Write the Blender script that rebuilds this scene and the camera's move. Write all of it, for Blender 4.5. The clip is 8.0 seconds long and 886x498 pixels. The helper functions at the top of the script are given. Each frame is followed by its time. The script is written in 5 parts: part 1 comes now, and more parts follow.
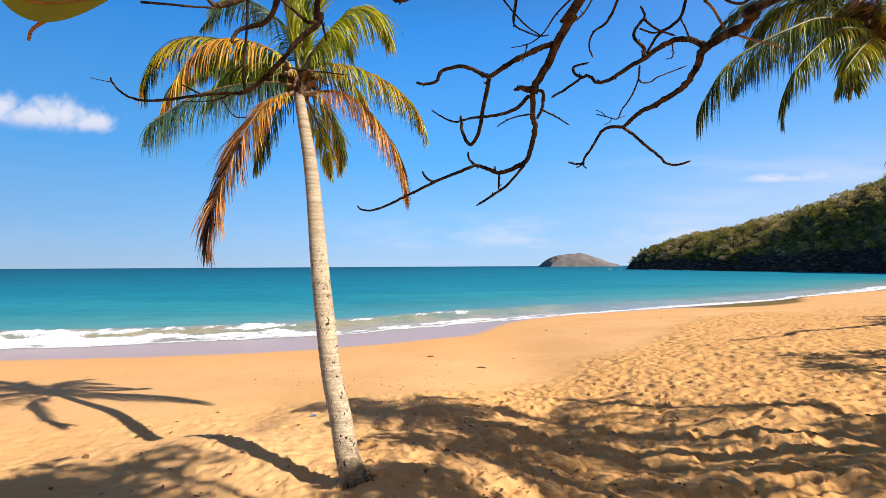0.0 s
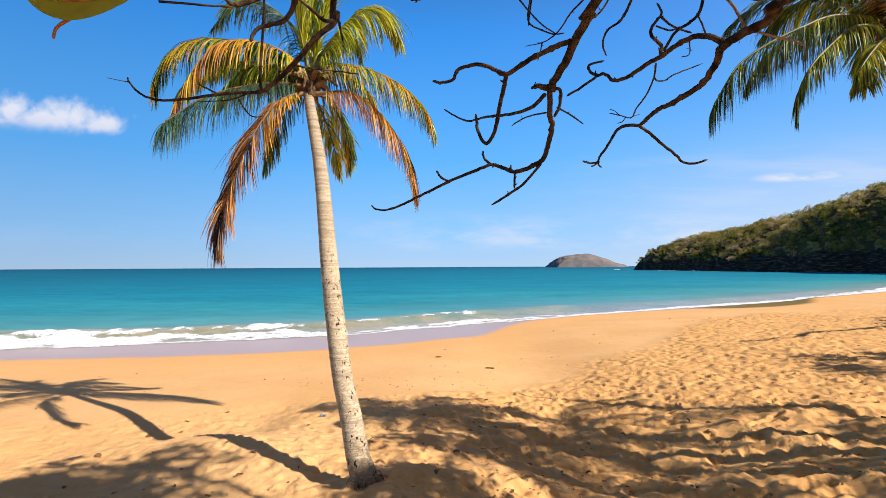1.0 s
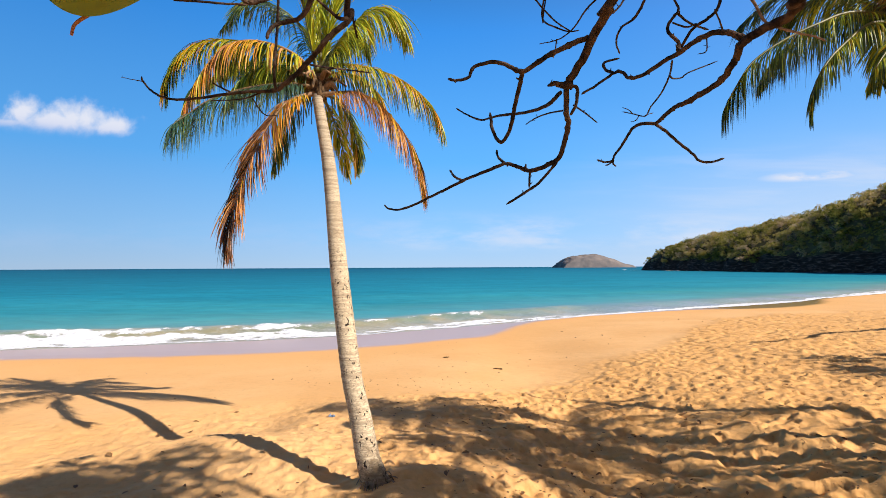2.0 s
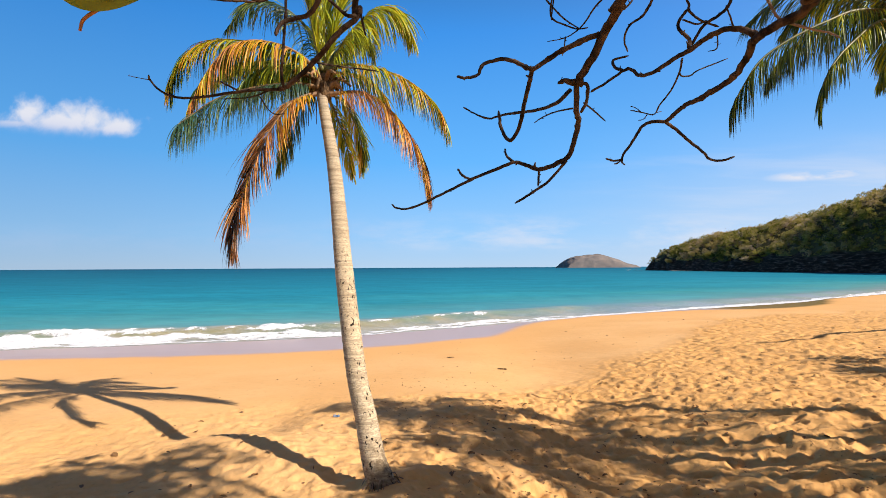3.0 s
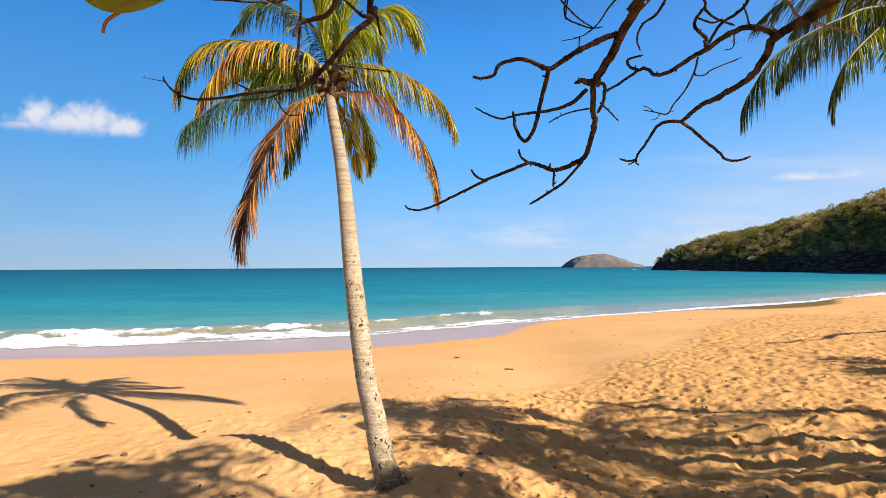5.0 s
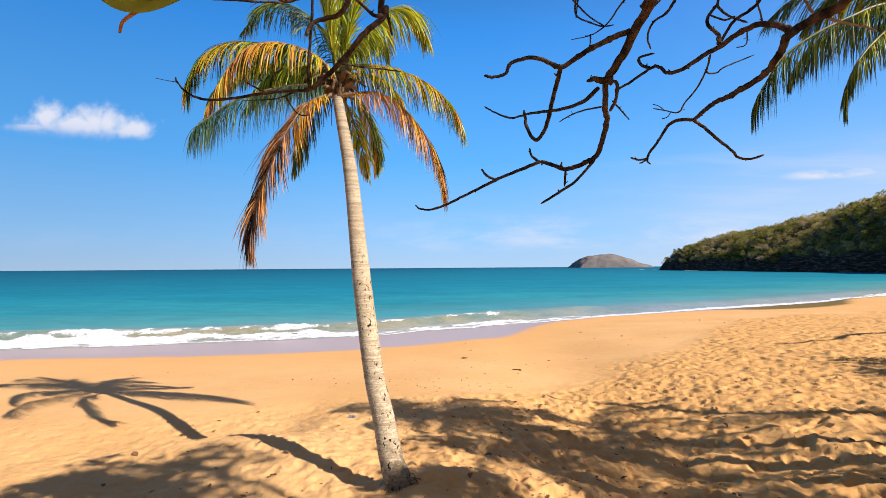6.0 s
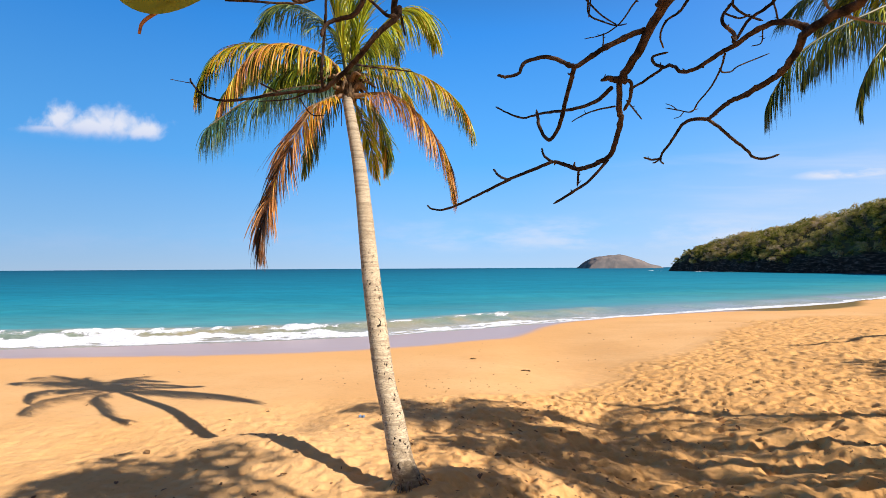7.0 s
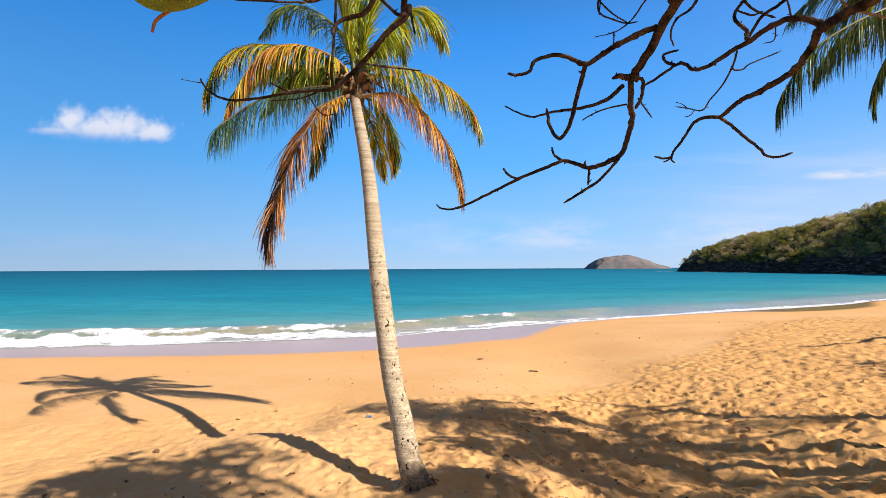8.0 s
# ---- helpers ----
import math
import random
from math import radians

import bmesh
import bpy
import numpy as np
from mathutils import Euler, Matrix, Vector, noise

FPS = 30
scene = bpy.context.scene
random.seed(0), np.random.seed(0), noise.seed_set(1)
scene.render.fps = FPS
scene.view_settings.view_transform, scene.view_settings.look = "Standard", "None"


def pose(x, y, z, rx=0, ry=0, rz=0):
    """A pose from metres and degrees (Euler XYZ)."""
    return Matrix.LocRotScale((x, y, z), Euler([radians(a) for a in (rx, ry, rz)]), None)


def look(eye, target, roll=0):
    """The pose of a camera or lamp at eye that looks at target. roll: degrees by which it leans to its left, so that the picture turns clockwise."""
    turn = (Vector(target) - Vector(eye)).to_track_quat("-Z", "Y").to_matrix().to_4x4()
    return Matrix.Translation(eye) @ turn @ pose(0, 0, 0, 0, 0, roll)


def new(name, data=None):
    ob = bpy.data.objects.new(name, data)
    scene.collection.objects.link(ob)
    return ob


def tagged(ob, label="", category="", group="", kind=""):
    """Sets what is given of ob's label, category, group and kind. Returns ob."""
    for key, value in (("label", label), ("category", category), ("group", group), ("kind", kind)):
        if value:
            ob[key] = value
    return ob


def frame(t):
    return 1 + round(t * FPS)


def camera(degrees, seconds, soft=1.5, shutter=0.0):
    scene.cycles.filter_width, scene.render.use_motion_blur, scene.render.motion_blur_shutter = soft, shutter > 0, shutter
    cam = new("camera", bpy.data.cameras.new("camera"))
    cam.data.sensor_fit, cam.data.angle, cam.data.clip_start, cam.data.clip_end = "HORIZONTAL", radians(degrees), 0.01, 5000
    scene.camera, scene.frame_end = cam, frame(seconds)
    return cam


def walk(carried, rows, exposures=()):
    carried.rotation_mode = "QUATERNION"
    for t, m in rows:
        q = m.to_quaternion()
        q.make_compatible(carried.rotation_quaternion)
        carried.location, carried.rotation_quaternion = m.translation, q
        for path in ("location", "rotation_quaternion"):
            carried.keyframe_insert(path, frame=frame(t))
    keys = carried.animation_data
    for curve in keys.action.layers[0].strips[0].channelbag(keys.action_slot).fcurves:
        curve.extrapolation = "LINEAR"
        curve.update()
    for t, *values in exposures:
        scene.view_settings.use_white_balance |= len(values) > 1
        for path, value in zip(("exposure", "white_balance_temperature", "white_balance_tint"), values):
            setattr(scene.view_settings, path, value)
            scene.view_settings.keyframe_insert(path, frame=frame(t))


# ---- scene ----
cam = camera(81.5, 8.0, soft=0.85)
PATH = [
    (0, (-0.003, -0.057, 3.25), (0.012, 1.942, 3.317), -0.3),
    (0.5, (-0.023, -0.051, 3.251), (-0.02, 1.947, 3.319), -0.2),
    (1, (-0.041, -0.043, 3.247), (-0.052, 1.955, 3.316), -0.3),
    (1.5, (-0.06, -0.033, 3.247), (-0.085, 1.965, 3.317), -0.3),
    (3, (-0.095, -0.001, 3.244), (-0.145, 1.997, 3.315), -0.3),
    (3.5, (-0.107, 0.003, 3.245), (-0.16, 2.001, 3.317), -0.3),
    (4, (-0.117, 0.013, 3.249), (-0.173, 2.011, 3.32), -0.3),
    (4.5, (-0.126, 0.011, 3.252), (-0.187, 2.009, 3.322), -0.3),
    (6, (-0.154, 0.017, 3.249), (-0.249, 2.013, 3.321), -0.4),
    (6.5, (-0.163, 0.02, 3.247), (-0.274, 2.016, 3.32), -0.4),
    (7, (-0.171, 0.019, 3.248), (-0.298, 2.013, 3.322), -0.3),
    (7.5, (-0.178, 0.022, 3.246), (-0.319, 2.015, 3.32), -0.3),
    (8, (-0.184, 0.026, 3.244), (-0.337, 2.018, 3.32), -0.3),
]
walk(cam, [(t, look(eye, target, roll)) for t, eye, target, roll in PATH],
     [(0, 0.32, 6640, 10), (1.8, 0.32, 6680, 10), (2.8, 0.32, 6940, 10), (4.7, 0.32, 6940, 10), (5.8, 0.32, 6660, 10), (8, 0.32, 6600, 10)])


# ---- light ----
world = bpy.data.worlds.new("sky")
scene.world = world
world.use_nodes = True
SUN_FROM = Vector((5.44, -2.77, 5.05)).normalized()
sun = new("sun", bpy.data.lights.new("sun", "SUN"))
sun.data.energy, sun.data.angle, sun.data.color = 5.45, radians(0.55), (1.0, 0.93, 0.88)
sun.matrix_world = look((0, 0, 40), Vector((0, 0, 40)) - SUN_FROM)


class Nodes:
    """Short hand for building a node tree."""

    def __init__(self, tree):
        self.tree = tree
        tree.nodes.clear()

    def add(self, kind, inputs=None, **props):
        n = self.tree.nodes.new(kind)
        for k, v in props.items():
            setattr(n, k, v)
        for k, v in (inputs or {}).items():
            if isinstance(v, bpy.types.NodeSocket):
                self.tree.links.new(v, n.inputs[k])
            else:
                n.inputs[k].default_value = v
        return n

    def math(self, op, a, b=0.0, c=0.0, clamp=False):
        return self.add("ShaderNodeMath", {0: a, 1: b, 2: c}, operation=op, use_clamp=clamp).outputs[0]

    def mix(self, fac, a, b, blend="MIX"):
        n = self.add("ShaderNodeMix", {0: fac, 6: a, 7: b}, data_type="RGBA", blend_type=blend)
        return n.outputs[2]

    def ramp(self, fac, stops):
        n = self.add("ShaderNodeValToRGB", {0: fac})
        el = n.color_ramp.elements
        while len(el) < len(stops):
            el.new(0.5)
        for e, (p, c) in zip(el, stops):
            e.position, e.color = p, (*c, 1)
        return n.outputs[0]

    def noise(self, scale, detail=3.0, rough=0.5, vec=None, distortion=0.0):
        i = {"Scale": scale, "Detail": detail, "Roughness": rough, "Distortion": distortion}
        if vec is not None:
            i["Vector"] = vec
        return self.add("ShaderNodeTexNoise", i).outputs[0]

    def place(self):
        return self.add("ShaderNodeNewGeometry").outputs["Position"]

    def stretch(self, vec, scale, loc=(0, 0, 0)):
        return self.add("ShaderNodeMapping", {"Vector": vec, "Scale": scale, "Location": loc}).outputs[0]

    def smooth(self, x, lo, hi, a=0.0, b=1.0):
        return self.add("ShaderNodeMapRange", {0: x, 1: lo, 2: hi, 3: a, 4: b}, interpolation_type="SMOOTHSTEP").outputs[0]

    def bump(self, height, dist, strength=1.0):
        return self.add("ShaderNodeBump", {"Height": height, "Distance": dist, "Strength": strength}).outputs[0]


def sky_world():
    n = Nodes(world.node_tree)
    sky = n.add("ShaderNodeTexSky", sky_type="NISHITA", sun_disc=False, sun_elevation=math.asin(SUN_FROM.z),
                sun_rotation=radians(117), altitude=0.0, air_density=1.0, dust_density=0.0, ozone_density=2.5)
    way = n.add("ShaderNodeTexCoord").outputs["Generated"]
    sep = n.add("ShaderNodeSeparateXYZ", {0: way}).outputs
    # clear trade-wind air: the pale band at the horizon is thin
    lift = n.math("MULTIPLY_ADD", n.math("MAXIMUM", sep[2], 0.0), 0.85, SKY_LIFT)
    n.tree.links.new(n.add("ShaderNodeCombineXYZ", {0: sep[0], 1: sep[1], 2: lift}).outputs[0], sky.inputs[0])
    ahead = n.math("MAXIMUM", sep[1], 0.05)
    u, v = n.math("DIVIDE", sep[0], ahead), n.math("DIVIDE", sep[2], ahead)
    uv = n.add("ShaderNodeCombineXYZ", {0: u, 1: v}).outputs[0]
    # a small cumulus: overlapping puffs with a ragged rim
    rag = n.math("MULTIPLY", n.math("SUBTRACT", n.noise(22, 6, 0.6, uv, 0.25), 0.5), 1.4)
    puff = None
    for cu, cv, ru, rv in ((-0.853, 0.314, 0.046, 0.042), (-0.795, 0.294, 0.160, 0.034), (-0.755, 0.302, 0.052, 0.040),
                           (-0.725, 0.298, 0.050, 0.042), (-0.672, 0.281, 0.050, 0.028), (-0.89, 0.292, 0.080, 0.013)):
        a = n.math("POWER", n.math("DIVIDE", n.math("SUBTRACT", u, cu), ru), 2)
        b = n.math("POWER", n.math("DIVIDE", n.math("SUBTRACT", v, cv), rv), 2)
        e = n.math("SUBTRACT", 1.0, n.math("SQRT", n.math("ADD", a, b)))
        puff = e if puff is None else n.math("MAXIMUM", puff, e)
    puff = n.math("MULTIPLY", n.smooth(n.math("ADD", puff, rag), -0.03, 0.8), 0.94)
    base = n.math("SUBTRACT", v, n.math("MULTIPLY_ADD", u, -0.13, 0.163))
    puff = n.math("MULTIPLY", puff, n.smooth(base, -0.010, 0.026))
    # thin streaks of high cloud and a low bank over the headland
    streak = n.noise(1.0, 4, 0.55, n.stretch(uv, (3.2, 26, 1), (3.1, 0.4, 0)), 0.4)
    streak = n.math("MULTIPLY", n.smooth(streak, 0.40, 0.72), n.smooth(u, 0.05, 0.75))
    streak = n.math("MULTIPLY", streak, n.smooth(v, 0.27, 0.16))
    bank = n.noise(1.0, 5, 0.6, n.stretch(uv, (6, 22, 1), (0.7, 2.0, 0)))
    bank = n.math("MULTIPLY", n.smooth(bank, 0.36, 0.70), n.smooth(v, 0.02, 0.05))
    bank = n.math("MULTIPLY", n.math("MULTIPLY", bank, n.smooth(v, 0.12, 0.06)), n.smooth(u, -0.5, 0.5, 0.15, 1.0))
    wisp = n.math("ADD", n.math("POWER", n.math("DIVIDE", n.math("SUBTRACT", u, 0.70), 0.115), 2), n.math("POWER", n.math("DIVIDE", n.math("SUBTRACT", v, n.math("MULTIPLY_ADD", u, 0.06, 0.132)), 0.013), 2))
    wisp = n.math("MULTIPLY", n.smooth(wisp, 1.1, 0.0), n.smooth(n.noise(9, 4, 0.6, n.stretch(uv, (1, 3.5, 1))), 0.3, 0.6))
    veil = n.math("MAXIMUM", n.math("MULTIPLY", n.math("MAXIMUM", n.math("MULTIPLY", streak, 0.6), bank), 0.7), wisp)
    pale = n.math("MULTIPLY", n.math("MULTIPLY", n.smooth(u, 0.0, 0.9), n.smooth(v, 0.36, 0.04)), 0.46)
    veil = n.math("MAXIMUM", veil, n.math("ADD", n.math("MULTIPLY", veil, 0.6), pale))
    cover = n.math("MAXIMUM", puff, veil, clamp=True)
    # clear blue, paler to the horizon, darkened overhead out of view to weaken fill
    high = n.ramp(n.math("MAXIMUM", sep[2], 0.0), [(0.0, (0.41, 0.59, 0.82)), (0.06, (0.275, 0.56, 0.94)), (0.2, (0.105, 0.435, 0.97)), (0.42, (0.03, 0.27, 0.81)), (0.6, (0.012, 0.08, 0.25)), (0.9, (0.005, 0.028, 0.09))])
    clear = n.add("ShaderNodeVectorMath", {0: high, 3: n.smooth(sep[0], -0.75, 0.0, 7.25, 9.2)}, operation="SCALE").outputs[0]
    blue = n.mix(0.93, sky.outputs[0], clear)
    side = n.add("ShaderNodeVectorMath", {0: way, 1: tuple(SUN_FROM)}, operation="DOT_PRODUCT").outputs["Value"]
    # orange glow on the sun's side, added to warm the shaded sand
    fill_glow = n.math("MULTIPLY", n.math("POWER", n.smooth(side, -0.4, 1.0), 2.0), WARM_FILL)
    blue = n.mix(n.math("MINIMUM", fill_glow, 1.0), blue, (10.5, 6.4, 2.9, 1))
    shade = n.math("MAXIMUM", n.smooth(base, 0.0, 0.042), n.smooth(u, -0.3, 0.0))
    white = n.mix(shade, (4.6, 5.2, 7.2, 1), (6.3, 6.6, 7.6, 1))
    col = n.mix(cover, blue, white)
    bg = n.add("ShaderNodeBackground", {"Color": col, "Strength": 0.1})
    n.tree.links.new(bg.outputs[0], n.add("ShaderNodeOutputWorld").inputs[0])


SKY_LIFT, WARM_FILL = 0.16, 0.15
sky_world()


# ---- materials ----
def material(name):
    m = bpy.data.materials.new(name)
    m.use_nodes = True
    return m, Nodes(m.node_tree)


def finish(n, shader):
    n.tree.links.new(shader, n.add("ShaderNodeOutputMaterial").inputs[0])


def principled(n, color, rough, normal=None, spec=0.5, metal=0.0):
    i = {"Base Color": color, "Roughness": rough, "Specular IOR Level": spec, "Metallic": metal}
    if normal is not None:
        i["Normal"] = normal
    return n.add("ShaderNodeBsdfPrincipled", i).outputs[0]


def sand_material():
    m, n = material("sand")
    p = n.place()
    shore = n.add("ShaderNodeAttribute", attribute_name="shore").outputs["Fac"]
    rough_sand = n.add("ShaderNodeAttribute", attribute_name="trodden").outputs["Fac"]
    edge = n.math("ADD", shore, n.math("MULTIPLY", n.math("SUBTRACT", n.noise(0.35, 3, 0.5, p), 0.5), 1.2))
    wet = n.smooth(edge, -0.75, 0.45)
    damp = n.smooth(edge, -6.5, 0.2)
    big, grain, mid = n.noise(0.45, 4, 0.55, p), n.noise(170, 2, 0.6, p), n.noise(9, 4, 0.6, p)
    dry = n.mix(n.smooth(big, 0.3, 0.7), (0.70, 0.385, 0.148, 1), (0.765, 0.448, 0.19, 1))
    dry = n.mix(n.math("MULTIPLY", n.smooth(mid, 0.45, 0.75), 0.30), dry, (0.52, 0.30, 0.11, 1))
    dry = n.mix(n.math("MULTIPLY", n.smooth(grain, 0.45, 0.8), 0.35), dry, (0.42, 0.25, 0.10, 1))
    dry = n.mix(n.math("MULTIPLY", damp, 0.8), dry, (0.70, 0.375, 0.132, 1))
    churned = n.math("MULTIPLY", rough_sand, n.smooth(n.add("ShaderNodeSeparateXYZ", {0: p}).outputs[0], -1.5, 3.5, 0.1, 0.75))
    dry = n.mix(churned, dry, n.mix(n.smooth(mid, 0.4, 0.7), (0.70, 0.375, 0.130, 1), (0.60, 0.315, 0.105, 1)))
    speck = n.math("MULTIPLY", n.smooth(n.noise(38, 2, 0.5, p), 0.68, 0.74), n.smooth(n.noise(1.3, 2, 0.5, p), 0.42, 0.62))
    dry = n.mix(n.math("MULTIPLY", speck, 0.7), dry, (0.13, 0.08, 0.04, 1))
    lee = n.smooth(n.add("ShaderNodeSeparateXYZ", {0: p}).outputs[0], 15, 21)
    col = n.mix(wet, dry, n.mix(lee, (0.50, 0.325, 0.245, 1), (0.18, 0.125, 0.035, 1)))
    rough = n.smooth(wet, 0.0, 1.0, 0.9, n.smooth(lee, 0, 1, 0.30, 0.75))
    h = n.math("ADD", n.math("MULTIPLY", n.noise(16, 4, 0.6, p), 0.02), n.math("MULTIPLY", grain, 0.003))
    foot = n.add("ShaderNodeTexVoronoi", {"Scale": 3.3, "Smoothness": 0.6, "Vector": n.stretch(p, (1.0, 1.0, 0.0))}, feature="SMOOTH_F1").outputs["Distance"]
    h = n.math("ADD", h, n.math("MULTIPLY", n.smooth(foot, 0.05, 0.55), n.smooth(n.add("ShaderNodeSeparateXYZ", {0: p}).outputs[0], -2, 2, 0.018, 0.05)))
    h = n.math("MULTIPLY", h, n.math("MULTIPLY_ADD", rough_sand, 0.92, 0.08))
    h = n.math("MULTIPLY", h, n.math("SUBTRACT", 1.0, n.math("MULTIPLY", wet, 0.95)))
    finish(n, principled(n, col, rough, n.bump(h, 1.0, 0.9), spec=n.smooth(wet, 0, 1, 0.12, n.smooth(lee, 0, 1, 0.5, 0.1))))
    return m


def sea_material():
    m, n = material("sea_water")
    p = n.place()
    off = n.add("ShaderNodeAttribute", attribute_name="shore").outputs["Fac"]
    wob = n.math("MULTIPLY", n.math("SUBTRACT", n.noise(0.05, 4, 0.55, n.stretch(p, (1, 2.0, 1))), 0.5), 0.5)
    x = n.math("LOGARITHM", n.math("ADD", n.math("MAXIMUM", off, 0.0), 1.0), 10.0)
    west = n.smooth(n.add("ShaderNodeSeparateXYZ", {0: p}).outputs[0], 60, -160, 0.0, 0.45)
    x = n.math("DIVIDE", n.math("ADD", n.math("ADD", x, wob), n.math("MULTIPLY", west, n.smooth(off, 10, 60))), 3.6)
    col = n.ramp(x, [(0.0, (0.34, 0.28, 0.17)), (0.13, (0.27, 0.25, 0.12)), (0.20, (0.17, 0.27, 0.18)), (0.29, (0.055, 0.27, 0.25)), (0.38, (0.024, 0.235, 0.285)),
                     (0.48, (0.010, 0.20, 0.275)), (0.62, (0.007, 0.155, 0.23)), (0.78, (0.005, 0.112, 0.18)), (1.0, (0.004, 0.072, 0.135))])
    ripple = n.noise(1.0, 6, 0.7, n.stretch(p, (0.05, 0.13, 1)), 0.6)
    fleck = n.noise(1.0, 4, 0.65, n.stretch(p, (0.35, 1.1, 1)))
    tone = n.math("ADD", n.smooth(ripple, 0.3, 0.7, 0.89, 1.11), n.smooth(fleck, 0.3, 0.7, -0.12, 0.12))
    col = n.mix(1.0, col, n.add("ShaderNodeCombineXYZ", {0: tone, 1: tone, 2: tone}).outputs[0], "MULTIPLY")
    patch = n.noise(0.012, 4, 0.6, n.stretch(p, (1, 3.0, 1)))
    col = n.mix(n.math("MULTIPLY", n.smooth(patch, 0.45, 0.7), 0.45), col, (0.001, 0.15, 0.23, 1))
    silt = n.math("MULTIPLY", n.smooth(n.noise(0.16, 3, 0.55, n.stretch(p, (1, 1.6, 1))), 0.44, 0.62), n.smooth(off, 8.0, 4.5))
    col = n.mix(n.math("MULTIPLY", silt, 0.8), col, n.mix(n.smooth(n.add("ShaderNodeSeparateXYZ", {0: p}).outputs[0], 2, 16), (0.42, 0.34, 0.15, 1), (0.25, 0.27, 0.26, 1)))
    # thin film of foam left by the last wave
    film = n.noise(1.6, 6, 0.72, n.stretch(p, (0.55, 1.3, 1)), 1.2)
    film = n.math("MULTIPLY", n.smooth(n.math("ABSOLUTE", n.math("SUBTRACT", film, 0.5)), 0.035, 0.0), n.smooth(off, 5.0, 1.0))
    col = n.mix(n.math("MULTIPLY", film, 0.6), col, (0.70, 0.70, 0.66, 1))
    h = n.math("ADD", n.math("MULTIPLY", n.noise(1.3, 4, 0.6, n.stretch(p, (0.6, 1.4, 1))), 0.10),
               n.math("MULTIPLY", n.noise(0.25, 3, 0.5, n.stretch(p, (0.5, 1.6, 1))), 0.25))
    relief = n.bump(h, 1.0, 0.8)
    depth = n.add("ShaderNodeBsdfDiffuse", {"Color": col, "Normal": relief}).outputs[0]
    gleam = n.add("ShaderNodeBsdfGlossy", {"Color": (0.9, 0.95, 1.0, 1), "Roughness": 0.28, "Normal": relief}).outputs[0]
    finish(n, n.add("ShaderNodeMixShader", {0: n.smooth(off, 1, 22, 0.32, 0.06), 1: depth, 2: gleam}).outputs[0])
    return m


def foam_material():
    m, n = material("sea_foam")
    p = n.place()
    cover = n.add("ShaderNodeAttribute", attribute_name="cover").outputs["Fac"]
    t, fine = n.noise(3.5, 5, 0.65, p), n.noise(11, 4, 0.65, n.stretch(p, (0.8, 1.2, 1)), 0.8)
    lace = n.math("ADD", cover, n.math("MULTIPLY", n.math("SUBTRACT", fine, 0.5), 0.75))
    body = n.math("MULTIPLY", n.smooth(lace, -0.06, 0.16), n.smooth(cover, -0.2, 0.0))
    col = n.mix(n.smooth(t, 0.32, 0.66), (0.62, 0.63, 0.63, 1), (0.80, 0.81, 0.81, 1))
    white = principled(n, col, 0.8, n.bump(n.math("ADD", t, n.math("MULTIPLY", fine, 0.5)), 0.11, 0.75), spec=0.15)
    clear = n.add("ShaderNodeBsdfTransparent").outputs[0]
    finish(n, n.add("ShaderNodeMixShader", {0: body, 1: clear, 2: white}).outputs[0])
    return m


def bark_palm_material():
    m, n = material("palm_bark")
    p = n.add("ShaderNodeTexCoord").outputs["Object"]
    band = n.noise(1.0, 4, 0.6, n.stretch(p, (3, 3, 34)))
    blotch = n.noise(3.2, 5, 0.65, p)
    fine = n.noise(40, 3, 0.6, n.stretch(p, (1, 1, 2.5)))
    col = n.mix(n.smooth(band, 0.35, 0.65), (0.45, 0.345, 0.215, 1), (0.63, 0.50, 0.325, 1))
    col = n.mix(n.math("MULTIPLY", n.smooth(blotch, 0.45, 0.65), 0.55), col, (0.74, 0.60, 0.40, 1))
    col = n.mix(n.math("MULTIPLY", n.smooth(fine, 0.42, 0.68), 0.66), col, (0.20, 0.145, 0.095, 1))
    scar = n.noise(1.0, 2, 0.5, n.stretch(p, (1.6, 1.6, 52)))
    col = n.mix(n.math("MULTIPLY", n.smooth(scar, 0.56, 0.66), 0.5), col, (0.24, 0.175, 0.11, 1))
    tilt = n.add("ShaderNodeMapping", {"Vector": p, "Rotation": (0.5, 0.35, 0.0), "Scale": (30, 30, 15)}).outputs[0]
    slash = n.noise(1.0, 1.5, 0.5, tilt, 0.6)
    nick = n.math("MULTIPLY", n.smooth(slash, 0.63, 0.655), n.smooth(n.noise(3.4, 3, 0.6, p), 0.38, 0.48))
    nick = n.math("MULTIPLY", nick, n.smooth(n.add("ShaderNodeSeparateXYZ", {0: p}).outputs[2], 3.9, 3.0))
    foot = n.math("ADD", n.add("ShaderNodeSeparateXYZ", {0: p}).outputs[2], n.math("MULTIPLY", n.noise(7, 5, 0.7, p), 1.5))
    col = n.mix(n.math("MULTIPLY", n.smooth(foot, 2.3, 1.95), 0.75), col, (0.10, 0.065, 0.035, 1))
    col = n.mix(nick, col, (0.035, 0.024, 0.016, 1))
    grey = n.math("MULTIPLY", n.smooth(n.math("ADD", n.add("ShaderNodeSeparateXYZ", {0: p}).outputs[2], n.math("MULTIPLY", n.noise(2.2, 4, 0.6, p), 1.6)), 3.6, 6.0), 0.6)
    col = n.mix(grey, col, n.mix(n.smooth(band, 0.4, 0.6), (0.20, 0.155, 0.10, 1), (0.40, 0.325, 0.22, 1)))
    h = n.math("SUBTRACT", n.math("ADD", n.math("MULTIPLY", band, 0.5), n.math("MULTIPLY", fine, 0.5)), n.math("MULTIPLY", nick, 0.7))
    finish(n, principled(n, col, 0.85, n.bump(h, 0.012, 0.9), spec=0.2))
    return m


